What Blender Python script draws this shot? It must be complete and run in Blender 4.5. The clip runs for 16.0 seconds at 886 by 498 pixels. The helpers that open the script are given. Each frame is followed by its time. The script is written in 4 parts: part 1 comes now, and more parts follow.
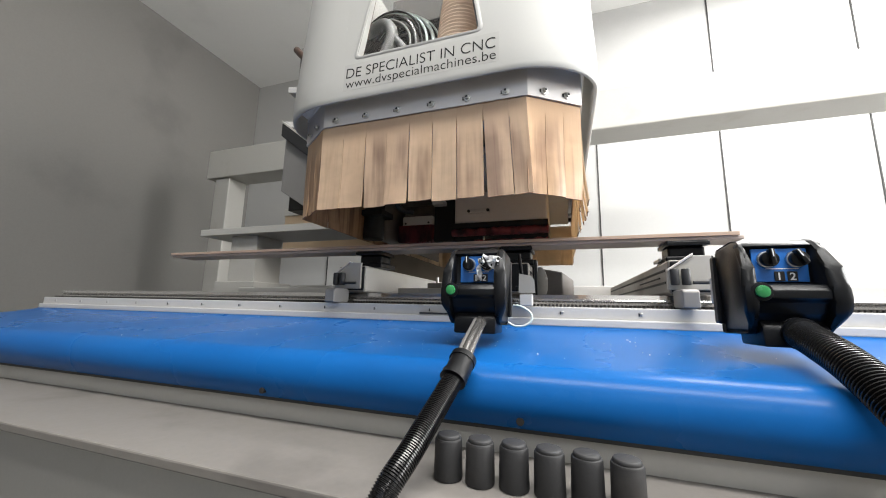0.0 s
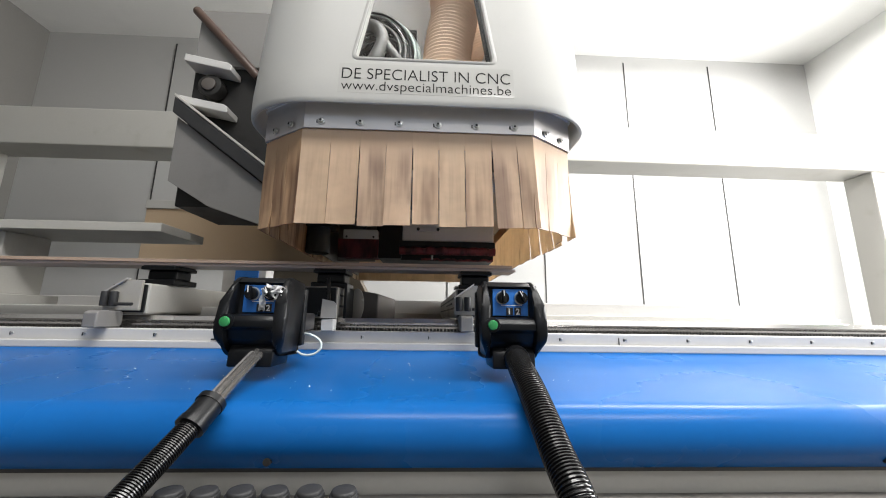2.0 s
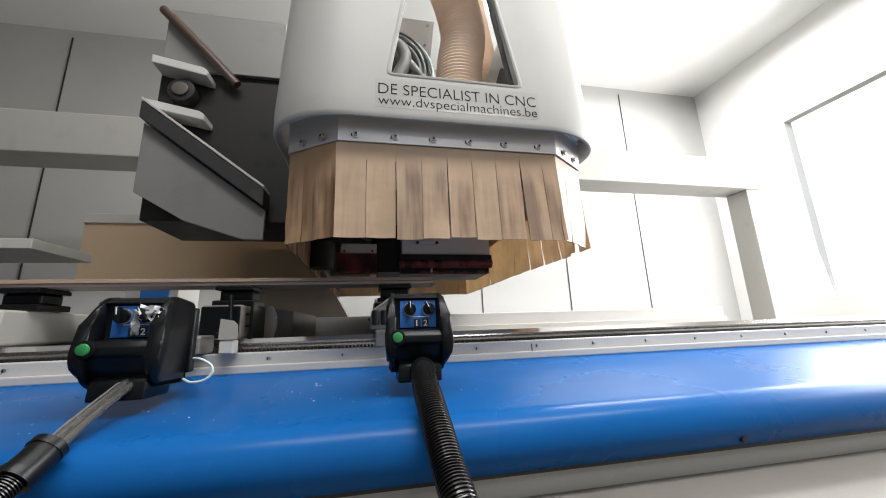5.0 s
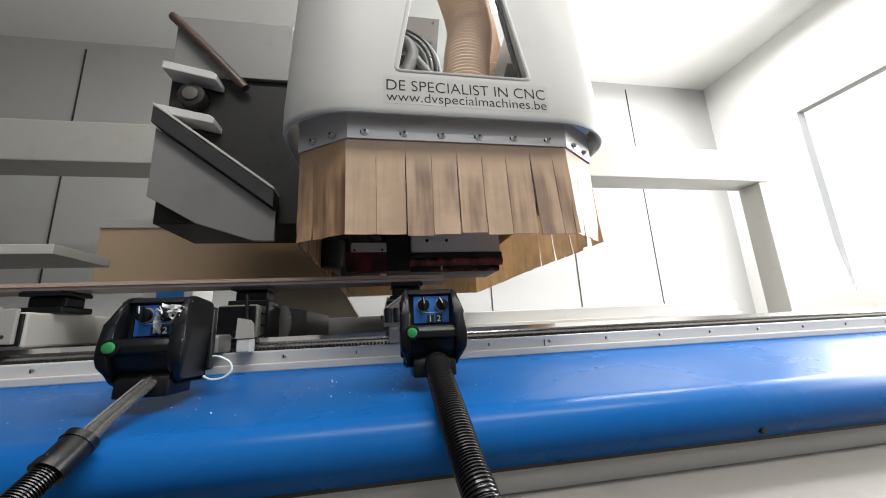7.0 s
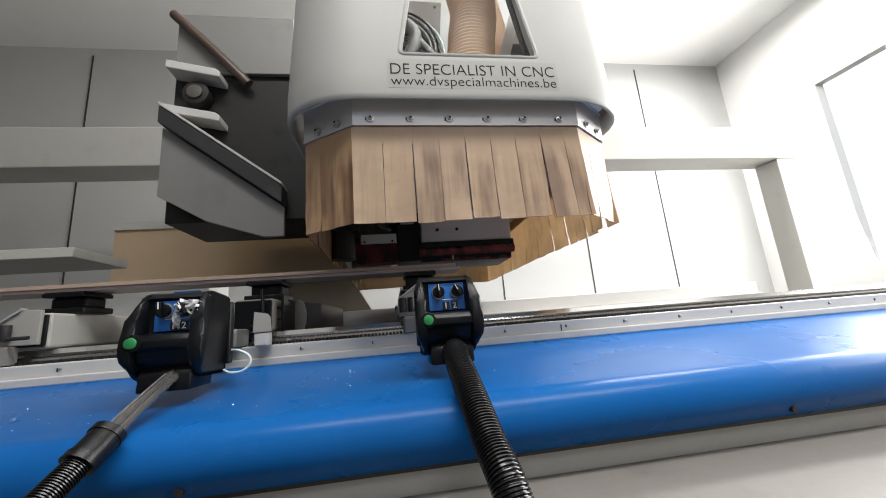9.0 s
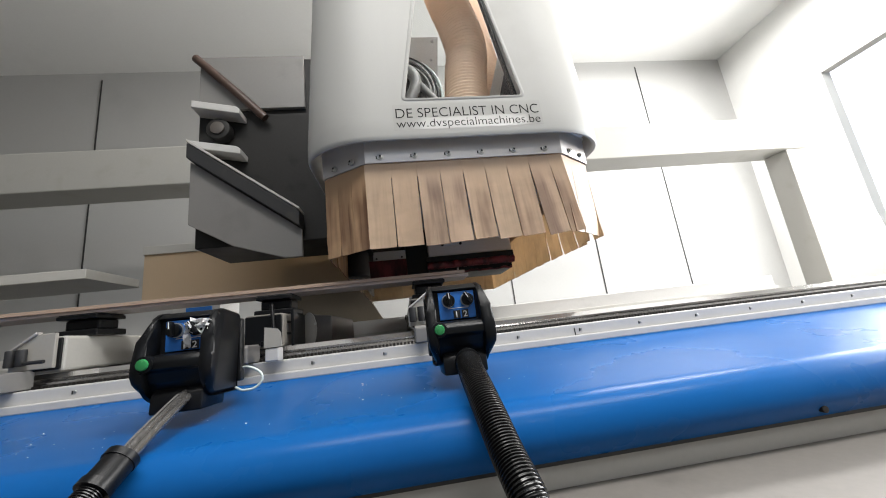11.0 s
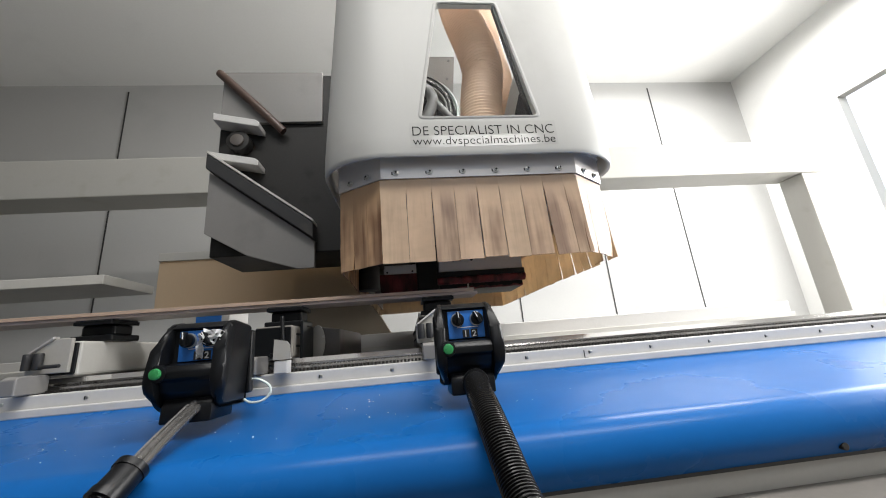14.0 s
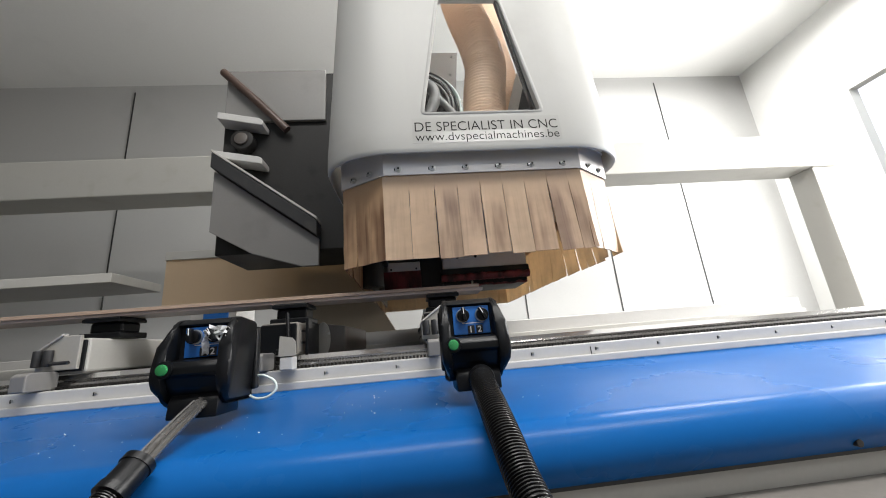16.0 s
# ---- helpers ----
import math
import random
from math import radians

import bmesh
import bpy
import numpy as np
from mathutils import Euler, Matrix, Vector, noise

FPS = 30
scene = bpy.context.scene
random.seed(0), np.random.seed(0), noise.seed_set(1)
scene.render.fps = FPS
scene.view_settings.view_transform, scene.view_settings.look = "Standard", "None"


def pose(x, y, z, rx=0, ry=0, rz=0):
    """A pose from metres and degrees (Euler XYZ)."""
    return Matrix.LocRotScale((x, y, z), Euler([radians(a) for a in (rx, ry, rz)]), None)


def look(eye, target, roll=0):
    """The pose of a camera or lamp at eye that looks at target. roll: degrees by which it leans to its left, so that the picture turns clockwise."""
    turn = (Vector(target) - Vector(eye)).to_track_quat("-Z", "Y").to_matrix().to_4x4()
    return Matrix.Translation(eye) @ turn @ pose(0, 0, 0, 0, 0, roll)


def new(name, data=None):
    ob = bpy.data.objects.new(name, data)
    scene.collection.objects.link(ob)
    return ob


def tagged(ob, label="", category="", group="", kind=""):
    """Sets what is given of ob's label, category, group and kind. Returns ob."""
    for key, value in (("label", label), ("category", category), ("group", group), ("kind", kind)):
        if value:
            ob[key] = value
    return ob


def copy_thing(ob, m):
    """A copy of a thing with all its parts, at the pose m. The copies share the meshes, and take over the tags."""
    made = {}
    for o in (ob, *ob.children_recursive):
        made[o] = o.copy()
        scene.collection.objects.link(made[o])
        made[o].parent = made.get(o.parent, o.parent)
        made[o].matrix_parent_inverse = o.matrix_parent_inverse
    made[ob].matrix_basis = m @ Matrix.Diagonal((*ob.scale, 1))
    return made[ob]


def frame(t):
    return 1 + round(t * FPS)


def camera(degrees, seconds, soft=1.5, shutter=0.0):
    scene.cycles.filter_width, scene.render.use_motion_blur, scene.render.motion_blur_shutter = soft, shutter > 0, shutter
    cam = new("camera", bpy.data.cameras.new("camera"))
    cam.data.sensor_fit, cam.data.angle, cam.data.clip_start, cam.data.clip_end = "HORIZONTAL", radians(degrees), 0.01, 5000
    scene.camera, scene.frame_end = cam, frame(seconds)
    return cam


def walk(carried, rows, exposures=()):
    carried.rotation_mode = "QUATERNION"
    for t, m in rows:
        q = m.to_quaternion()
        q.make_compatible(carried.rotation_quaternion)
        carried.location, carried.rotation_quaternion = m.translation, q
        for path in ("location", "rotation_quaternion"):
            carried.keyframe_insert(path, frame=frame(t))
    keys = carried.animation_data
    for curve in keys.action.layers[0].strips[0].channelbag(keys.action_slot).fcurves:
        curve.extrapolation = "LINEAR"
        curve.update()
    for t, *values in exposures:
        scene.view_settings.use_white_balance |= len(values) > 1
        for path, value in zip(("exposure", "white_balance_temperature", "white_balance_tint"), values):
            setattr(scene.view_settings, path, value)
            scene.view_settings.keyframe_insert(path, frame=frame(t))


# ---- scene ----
CAMERA_ROWS = [
    (0, -0.2946, -0.7064, 0.9652, 9.20, 18.90, 1.25),
    (0.5, -0.2839, -0.7109, 0.9638, 9.62, 19.51, 4.42),
    (1, -0.2570, -0.6962, 0.9670, 10.50, 15.73, 5.58),
    (1.5, -0.2103, -0.6998, 0.9932, 10.42, 4.81, 2.94),
    (2, -0.1292, -0.7220, 1.0166, 10.57, -2.32, 0.82),
    (2.5, -0.0878, -0.7174, 1.0155, 12.49, -5.46, -1.09),
    (3, -0.0781, -0.7210, 1.0208, 13.26, -7.77, -1.00),
    (3.5, -0.0590, -0.7333, 1.0135, 13.17, -10.80, -1.67),
    (4, -0.0498, -0.7173, 1.0146, 12.50, -11.96, -2.07),
    (6.5, -0.0530, -0.7288, 1.0057, 12.77, -10.26, -2.38),
    (7, -0.0599, -0.7232, 1.0029, 12.72, -10.23, -2.84),
    (7.5, -0.0578, -0.7177, 1.0010, 12.59, -10.21, -3.16),
    (8, -0.0604, -0.7158, 0.9952, 12.78, -10.24, -4.19),
    (8.5, -0.0629, -0.7134, 0.9910, 12.43, -9.58, -4.73),
    (9, -0.0667, -0.7093, 0.9934, 11.59, -8.61, -4.61),
    (11.5, -0.0669, -0.7010, 1.0061, 13.63, -7.55, -6.99),
    (12, -0.0624, -0.7108, 1.0135, 15.11, -7.35, -6.26),
    (12.5, -0.0667, -0.7035, 1.0116, 15.19, -7.22, -5.77),
    (13, -0.0696, -0.7034, 1.0132, 15.11, -7.06, -5.45),
    (13.5, -0.0681, -0.7067, 1.0095, 15.31, -6.63, -4.93),
    (14, -0.0722, -0.7092, 1.0094, 14.91, -6.37, -4.84),
    (14.5, -0.0707, -0.7072, 1.0102, 14.71, -6.38, -4.80),
    (15, -0.0681, -0.7014, 1.0070, 14.55, -6.34, -4.90),
    (15.5, -0.0753, -0.6999, 1.0036, 14.83, -6.03, -4.86),
    (16, -0.0716, -0.7028, 1.0056, 14.66, -5.54, -4.93),
]
HEAD_ROWS = [
    (0, -0.8260, 0.0050),
    (0.5, -0.6946, 0.0038),
    (1, -0.5709, 0.0060),
    (1.5, -0.4444, 0.0223),
    (2, -0.3172, 0.0176),
    (2.5, -0.1946, 0.0221),
    (3, -0.0767, 0.0219),
    (3.5, 0.0034, 0.0045),
    (4, 0.0261, 0.0193),
    (4.4, 0.026, 0.015),
    (4.8, 0.003, 0.012),
    (5.2, 0.002, 0.01),
    (5.6, 0.026, 0.006),
    (6.1, 0.026, 0.002),
    (6.5, 0.0092, 0.0000),
    (7, -0.0000, -0.0000),
    (7.5, 0.0257, 0.0008),
    (8, 0.0256, -0.0022),
    (8.5, 0.0018, -0.0074),
    (9, -0.0039, -0.0075),
    (9.4, 0.003, -0.007),
    (9.6, 0.01, 0.02),
    (10.2, 0.02, 0.125),
    (10.6, 0.002, 0.139),
    (11.0, 0.004, 0.14),
    (11.5, 0.0292, 0.1407),
    (12, 0.0124, 0.1443),
    (12.5, 0.0005, 0.1455),
    (13, 0.0266, 0.1452),
    (13.5, 0.0272, 0.1374),
    (14, 0.0097, 0.1331),
    (14.5, 0.0038, 0.1367),
    (15, 0.0284, 0.1360),
    (15.5, 0.0285, 0.1349),
    (16, 0.0053, 0.1344),
]
LENS = 102.165


def stand(x, y, z, pitch, yaw, roll):
    return pose(x, y, z, 0, 0, yaw) @ pose(0, 0, 0, 90 + pitch) @ pose(0, 0, 0, 0, 0, roll)


cam = camera(LENS, 16.0, soft=1.0)
walk(cam, [(t, stand(x, y, z, p, w, r)) for t, x, y, z, p, w, r in CAMERA_ROWS],
     exposures=[(0, 0.68), (0.5, 0.80), (1.2, 0.82), (2.4, 0.34), (3.4, 0.16), (9.0, 0.16), (11.5, 0.2), (16, 0.2)])

# ---- light: overcast hall, tall windows inferred beside, assumed behind the camera, lamps added overhead ----
world = bpy.data.worlds.new("sky")
scene.world = world
world.use_nodes = True
wn = world.node_tree
sky = wn.nodes.new("ShaderNodeTexSky")
sky.sky_type, sky.sun_disc = "NISHITA", False
sky.sun_elevation, sky.sun_rotation = radians(40), radians(60)
wn.nodes["Background"].inputs[1].default_value = 0.15
wn.links.new(sky.outputs[0], wn.nodes["Background"].inputs[0])
sun_data = bpy.data.lights.new("sun", "SUN")
sun_data.energy, sun_data.angle, sun_data.color = 0.8, radians(12), (1.0, 0.96, 0.9)
new("sun", sun_data).matrix_world = look((6, -3, 6), (0, 0, 0))
scene.view_settings.exposure = 0.0


def area_lamp(name, eye, target, w, h, power):
    d = bpy.data.lights.new(name, "AREA")
    d.shape, d.size, d.size_y, d.energy, d.color = "RECTANGLE", w, h, power, (1.0, 0.985, 0.96)
    new(name, d).matrix_world = look(eye, target)


area_lamp("window_daylight_east", (4.92, 0.6, 2.3), (0, 0.6, 1.6), 3.6, 2.2, 350)
area_lamp("window_daylight_south", (-0.6, -4.92, 3.45), (0.3, 0, 1.5), 4.4, 1.4, 10)
# lamps added for light from above; no skylight is built in the ceiling
area_lamp("overhead_fill_rear", (2.5, 2.0, 4.35), (2.5, 2.0, 0), 3.6, 0.7, 200)
area_lamp("overhead_fill_front", (1.0, -1.32, 4.35), (1.0, -1.32, 0), 4.2, 0.6, 190)
# unseen ceiling lamp, assumed from the glare on the lettering film
area_lamp("ceiling_lamp_back", (1.4, -4.25, 4.35), (1.4, -4.25, 0), 1.8, 0.3, 34)


# ---- materials ----
def mat(name, colour, rough=0.5, metal=0.0, vary=0.12, scale=8.0, grain=120.0, bump=0.05, stretch=(1, 1, 1),
        dark=None, dark_at=(0.55, 0.75), spread=0.0, coat=0.0, through_light=0.0, island=0.0, spec=0.5):
    """Painted, cast or moulded stuff: base colour, stains at a large scale, grain and relief at a small one."""
    m = bpy.data.materials.new(name)
    m.use_nodes = True
    nt = m.node_tree
    n, l = nt.nodes, nt.links
    b = n["Principled BSDF"]
    co = n.new("ShaderNodeTexCoord")
    mp = n.new("ShaderNodeMapping")
    mp.inputs["Scale"].default_value = stretch
    l.new(co.outputs["Object"], mp.inputs["Vector"])
    vec = mp.outputs["Vector"]
    inf = n.new("ShaderNodeObjectInfo")
    add = n.new("ShaderNodeVectorMath")
    add.operation = "MULTIPLY_ADD"
    l.new(inf.outputs["Random"], add.inputs[0])
    add.inputs[1].default_value = (7.3, 3.1, 5.7)
    l.new(vec, add.inputs[2])
    vec = add.outputs[0]
    big = n.new("ShaderNodeTexNoise")
    big.inputs["Scale"].default_value, big.inputs["Detail"].default_value = scale, 5
    small = n.new("ShaderNodeTexNoise")
    small.inputs["Scale"].default_value, small.inputs["Detail"].default_value = grain, 3
    for k in (big, small):
        l.new(vec, k.inputs["Vector"])
    mix = n.new("ShaderNodeMix")
    mix.data_type = "RGBA"
    c2 = dark or tuple(c * (1 - 2.2 * vary) for c in colour)
    mix.inputs["A"].default_value, mix.inputs["B"].default_value = (*colour, 1), (*c2, 1)
    ramp = n.new("ShaderNodeMapRange")
    ramp.inputs["From Min"].default_value, ramp.inputs["From Max"].default_value = dark_at
    ramp.interpolation_type = "SMOOTHSTEP"
    l.new(big.outputs["Fac"], ramp.inputs["Value"])
    l.new(ramp.outputs["Result"], mix.inputs["Factor"])
    hsv = n.new("ShaderNodeHueSaturation")
    l.new(mix.outputs["Result"], hsv.inputs["Color"])
    val = n.new("ShaderNodeMath")
    val.operation = "MULTIPLY_ADD"
    l.new(small.outputs["Fac"], val.inputs[0])
    val.inputs[1].default_value, val.inputs[2].default_value = vary * 1.5, 1 - vary * 0.75
    out = val.outputs[0]
    if spread or island:
        v2 = n.new("ShaderNodeMath")
        v2.operation = "MULTIPLY_ADD"
        if island:
            geo = n.new("ShaderNodeNewGeometry")
            l.new(geo.outputs["Random Per Island"], v2.inputs[0])
        else:
            l.new(inf.outputs["Random"], v2.inputs[0])
        s = spread or island
        v2.inputs[1].default_value = s
        l.new(out, v2.inputs[2])
        v3 = n.new("ShaderNodeMath")
        v3.operation = "SUBTRACT"
        l.new(v2.outputs[0], v3.inputs[0])
        v3.inputs[1].default_value = s / 2
        out = v3.outputs[0]
    l.new(out, hsv.inputs["Value"])
    l.new(hsv.outputs["Color"], b.inputs["Base Color"])
    rr = n.new("ShaderNodeMath")
    rr.operation = "MULTIPLY_ADD"
    l.new(big.outputs["Fac"], rr.inputs[0])
    rr.inputs[1].default_value, rr.inputs[2].default_value = 0.2, rough - 0.1
    l.new(rr.outputs[0], b.inputs["Roughness"])
    b.inputs["Metallic"].default_value = metal
    b.inputs["Coat Weight"].default_value = coat
    b.inputs["Specular IOR Level"].default_value = spec
    if bump:
        bp = n.new("ShaderNodeBump")
        bp.inputs["Strength"].default_value, bp.inputs["Distance"].default_value = bump, 0.002
        l.new(small.outputs["Fac"], bp.inputs["Height"])
        l.new(bp.outputs["Normal"], b.inputs["Normal"])
    if through_light:
        tr = n.new("ShaderNodeBsdfTranslucent")
        warm = n.new("ShaderNodeHueSaturation")
        warm.inputs["Saturation"].default_value = 1.08
        warm.inputs["Value"].default_value = 1.25
        l.new(hsv.outputs["Color"], warm.inputs["Color"])
        l.new(warm.outputs["Color"], tr.inputs["Color"])
        mx = n.new("ShaderNodeMixShader")
        mx.inputs[0].default_value = through_light
        l.new(b.outputs[0], mx.inputs[1])
        l.new(tr.outputs[0], mx.inputs[2])
        l.new(mx.outputs[0], n["Material Output"].inputs["Surface"])
    return m


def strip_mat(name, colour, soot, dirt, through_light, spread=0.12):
    """A worn plastic strip: soft soot smudges and a darker lower half below its fold, fine drawn lines, light that
    comes through.
    """
    m = bpy.data.materials.new(name)
    m.use_nodes = True
    nt = m.node_tree
    n, l = nt.nodes, nt.links
    b = n["Principled BSDF"]

    def math_node(op, a, c=0.0, e=None):
        k = n.new("ShaderNodeMath")
        k.operation = op
        for slot, v in zip((0, 1, 2), (a, c, e)):
            if v is None:
                continue
            if isinstance(v, (int, float)):
                k.inputs[slot].default_value = v
            else:
                l.new(v, k.inputs[slot])
        return k.outputs[0]

    def noise(stretch, detail):
        mp = n.new("ShaderNodeMapping")
        mp.inputs["Scale"].default_value = stretch
        l.new(vec, mp.inputs["Vector"])
        k = n.new("ShaderNodeTexNoise")
        k.inputs["Scale"].default_value, k.inputs["Detail"].default_value = 1.0, detail
        l.new(mp.outputs["Vector"], k.inputs["Vector"])
        return k.outputs["Fac"]

    def ramp(v, lo, hi):
        k = n.new("ShaderNodeMapRange")
        k.interpolation_type = "SMOOTHSTEP"
        k.inputs["From Min"].default_value, k.inputs["From Max"].default_value = lo, hi
        l.new(v, k.inputs["Value"])
        return k.outputs["Result"]

    co, inf = n.new("ShaderNodeTexCoord"), n.new("ShaderNodeObjectInfo")
    shift = n.new("ShaderNodeVectorMath")
    shift.operation = "MULTIPLY_ADD"
    l.new(inf.outputs["Random"], shift.inputs[0])
    shift.inputs[1].default_value = (3.7, 2.9, 1.3)
    l.new(co.outputs["Object"], shift.inputs[2])
    vec = shift.outputs[0]
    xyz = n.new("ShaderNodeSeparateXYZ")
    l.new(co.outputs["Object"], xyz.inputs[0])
    # no smudges at the top, so the strip turns darker downwards
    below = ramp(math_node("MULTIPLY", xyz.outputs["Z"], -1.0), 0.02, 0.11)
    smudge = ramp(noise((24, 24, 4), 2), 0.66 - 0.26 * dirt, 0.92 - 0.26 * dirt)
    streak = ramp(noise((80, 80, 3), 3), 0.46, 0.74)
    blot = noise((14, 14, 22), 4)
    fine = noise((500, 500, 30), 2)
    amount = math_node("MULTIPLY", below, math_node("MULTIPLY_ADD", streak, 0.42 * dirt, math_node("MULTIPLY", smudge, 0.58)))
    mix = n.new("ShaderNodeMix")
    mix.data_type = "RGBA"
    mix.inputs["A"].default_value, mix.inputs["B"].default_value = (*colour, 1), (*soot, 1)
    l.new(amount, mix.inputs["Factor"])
    hsv = n.new("ShaderNodeHueSaturation")
    l.new(mix.outputs["Result"], hsv.inputs["Color"])
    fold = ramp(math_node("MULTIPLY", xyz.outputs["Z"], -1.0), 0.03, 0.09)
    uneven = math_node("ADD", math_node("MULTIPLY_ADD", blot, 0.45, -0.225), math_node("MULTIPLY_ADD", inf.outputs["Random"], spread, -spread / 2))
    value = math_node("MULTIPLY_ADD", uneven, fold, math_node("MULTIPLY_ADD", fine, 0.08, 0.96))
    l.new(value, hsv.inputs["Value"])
    l.new(hsv.outputs["Color"], b.inputs["Base Color"])
    l.new(math_node("MULTIPLY_ADD", blot, 0.25, 0.28), b.inputs["Roughness"])
    bp = n.new("ShaderNodeBump")
    bp.inputs["Strength"].default_value, bp.inputs["Distance"].default_value = 0.25, 0.003
    l.new(blot, bp.inputs["Height"])
    l.new(bp.outputs["Normal"], b.inputs["Normal"])
    tr = n.new("ShaderNodeBsdfTranslucent")
    l.new(hsv.outputs["Color"], tr.inputs["Color"])
    mx = n.new("ShaderNodeMixShader")
    mx.inputs[0].default_value = through_light
    l.new(b.outputs[0], mx.inputs[1])
    l.new(tr.outputs[0], mx.inputs[2])
    l.new(mx.outputs[0], n["Material Output"].inputs["Surface"])
    return m


def glass(name, rough=0.02):
    m = bpy.data.materials.new(name)
    m.use_nodes = True
    b = m.node_tree.nodes["Principled BSDF"]
    b.inputs["Base Color"].default_value = (0.95, 0.97, 0.97, 1)
    b.inputs["Transmission Weight"].default_value = 1.0
    b.inputs["Roughness"].default_value = rough
    b.inputs["IOR"].default_value = 1.35
    return m


M_SHELL = mat("grey_white_moulded_shell", (0.385, 0.382, 0.364), 0.5, vary=0.03, scale=2.5, grain=260, bump=0.03, dark=(0.345, 0.34, 0.32), spec=0.35)
M_INNER = mat("shell_inside_white", (0.74, 0.74, 0.72), 0.55, vary=0.06)
M_FLANGE = mat("brushed_aluminium", (0.62, 0.60, 0.59), 0.45, 0.6, vary=0.05, scale=5, grain=300, stretch=(0.1, 1, 3), bump=0.04)
M_STEEL = mat("zinc_bolt", (0.52, 0.52, 0.50), 0.36, 1.0, vary=0.1, grain=400)
M_DARKHOLE = mat("dark_slot", (0.02, 0.02, 0.02), 0.6)
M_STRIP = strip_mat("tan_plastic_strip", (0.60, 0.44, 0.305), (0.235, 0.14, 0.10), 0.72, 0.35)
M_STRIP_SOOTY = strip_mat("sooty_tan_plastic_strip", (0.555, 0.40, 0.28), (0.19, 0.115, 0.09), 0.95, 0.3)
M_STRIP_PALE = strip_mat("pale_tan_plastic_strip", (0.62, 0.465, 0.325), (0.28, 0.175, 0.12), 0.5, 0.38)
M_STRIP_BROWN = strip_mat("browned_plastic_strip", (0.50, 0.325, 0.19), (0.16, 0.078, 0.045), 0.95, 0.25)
# less stained strips, with the light from behind put into a paler base
M_STRIP_CLEAN_LIT = strip_mat("clean_backlit_tan_strip", (0.66, 0.53, 0.375), (0.36, 0.23, 0.13), 0.3, 0.45)
# light grey of the panel, with the shelf's shade put into the colour
M_SHELF = mat("shaded_grey_shelf_paint", (0.17, 0.158, 0.145), 0.5, vary=0.12, scale=5, grain=90, bump=0.06)
# taupe darkened for the shadow that the head throws on the drive
M_HOUSING = mat("shaded_taupe_casting", (0.085, 0.074, 0.066), 0.45, vary=0.1, scale=5, grain=110, bump=0.05)
M_PIPE = mat("dark_brown_pipe", (0.07, 0.042, 0.032), 0.4, vary=0.1)
M_STRIP_EDGE = mat("red_brown_strip_edge", (0.20, 0.085, 0.05), 0.5, vary=0.1)
M_BLUE = mat("blue_gloss_sheet", (0.006, 0.093, 0.310), 0.28, vary=0.04, scale=3, grain=180, bump=0.0, dark_at=(0.3, 0.9), dark=(0.005, 0.076, 0.258), spec=0.10)
M_WHITE = mat("white_painted_steel", (0.50, 0.49, 0.475), 0.4, vary=0.06, scale=6, grain=90, bump=0.05)
M_GREYP = mat("light_grey_painted_steel", (0.44, 0.43, 0.40), 0.42, vary=0.06, scale=5, grain=110, bump=0.05, dark=(0.40, 0.385, 0.345))
M_WALL = mat("white_wall_panel", (0.74, 0.74, 0.725), 0.6, vary=0.04, scale=1.2, grain=60, bump=0.03)
# for the unseen west and south walls: dark, to cut the bounced light
M_WALLD = mat("dark_unseen_wall", (0.17, 0.165, 0.155), 0.65, vary=0.08, scale=1.2, grain=60, bump=0.06)
# north wall's white, darkened in its colour against the strong light it gets
M_WALLN = mat("toned_down_white_wall_panel", (0.43, 0.43, 0.424), 0.6, vary=0.04, scale=1.2, grain=60, bump=0.03)
M_FLOOR = mat("grey_concrete", (0.11, 0.108, 0.102), 0.6, vary=0.15, scale=1.5, grain=40, bump=0.1)
M_CHROME = mat("ground_steel_rail", (0.64, 0.63, 0.62), 0.13, 0.9, vary=0.04, scale=6, grain=300, bump=0.01, stretch=(0.2, 1, 1))
M_RACK = mat("oily_dark_rack", (0.05, 0.048, 0.045), 0.4, 0.6, vary=0.15)
M_BLACK = mat("black_moulded_plastic", (0.005, 0.0055, 0.0064), 0.32, vary=0.12, scale=9, grain=420, bump=0.08, dark=(0.009, 0.009, 0.010), spec=0.2)
M_RUBBER = mat("black_rubber", (0.014, 0.014, 0.015), 0.62, vary=0.15, grain=300, bump=0.1, dark=(0.04, 0.036, 0.032))
M_CONDUIT = mat("black_corrugated_conduit", (0.007, 0.007, 0.0075), 0.22, vary=0.12, grain=200, bump=0.05, dark=(0.010, 0.0095, 0.009), spec=0.4)
M_PANEL = mat("blue_panel_plate", (0.018, 0.145, 0.50), 0.4, vary=0.06, scale=30, grain=300, bump=0.03)
M_GREEN = mat("green_push_button", (0.028, 0.21, 0.065), 0.25, vary=0.05, scale=60)
M_CASE = mat("pale_casing_paint", (0.66, 0.645, 0.62), 0.45, vary=0.05, scale=8, grain=110, bump=0.04)
M_BOARD = mat("raw_panel_edge", (0.38, 0.275, 0.205), 0.55, vary=0.1, scale=5, grain=150, stretch=(0.15, 1, 4), bump=0.08)
M_BOARD_GREY = mat("grey_laminate_panel", (0.42, 0.335, 0.28), 0.45, vary=0.06, scale=4, grain=120)
M_RED = mat("dark_red_brush_hair", (0.20, 0.030, 0.036), 0.5, vary=0.35, scale=9, grain=260, stretch=(3, 3, 0.8), bump=0.6, dark=(0.05, 0.009, 0.011), dark_at=(0.42, 0.66))
M_HOSE = mat("tan_ribbed_hose", (0.86, 0.68, 0.53), 0.28, vary=0.04, scale=6, grain=90, through_light=0.35)
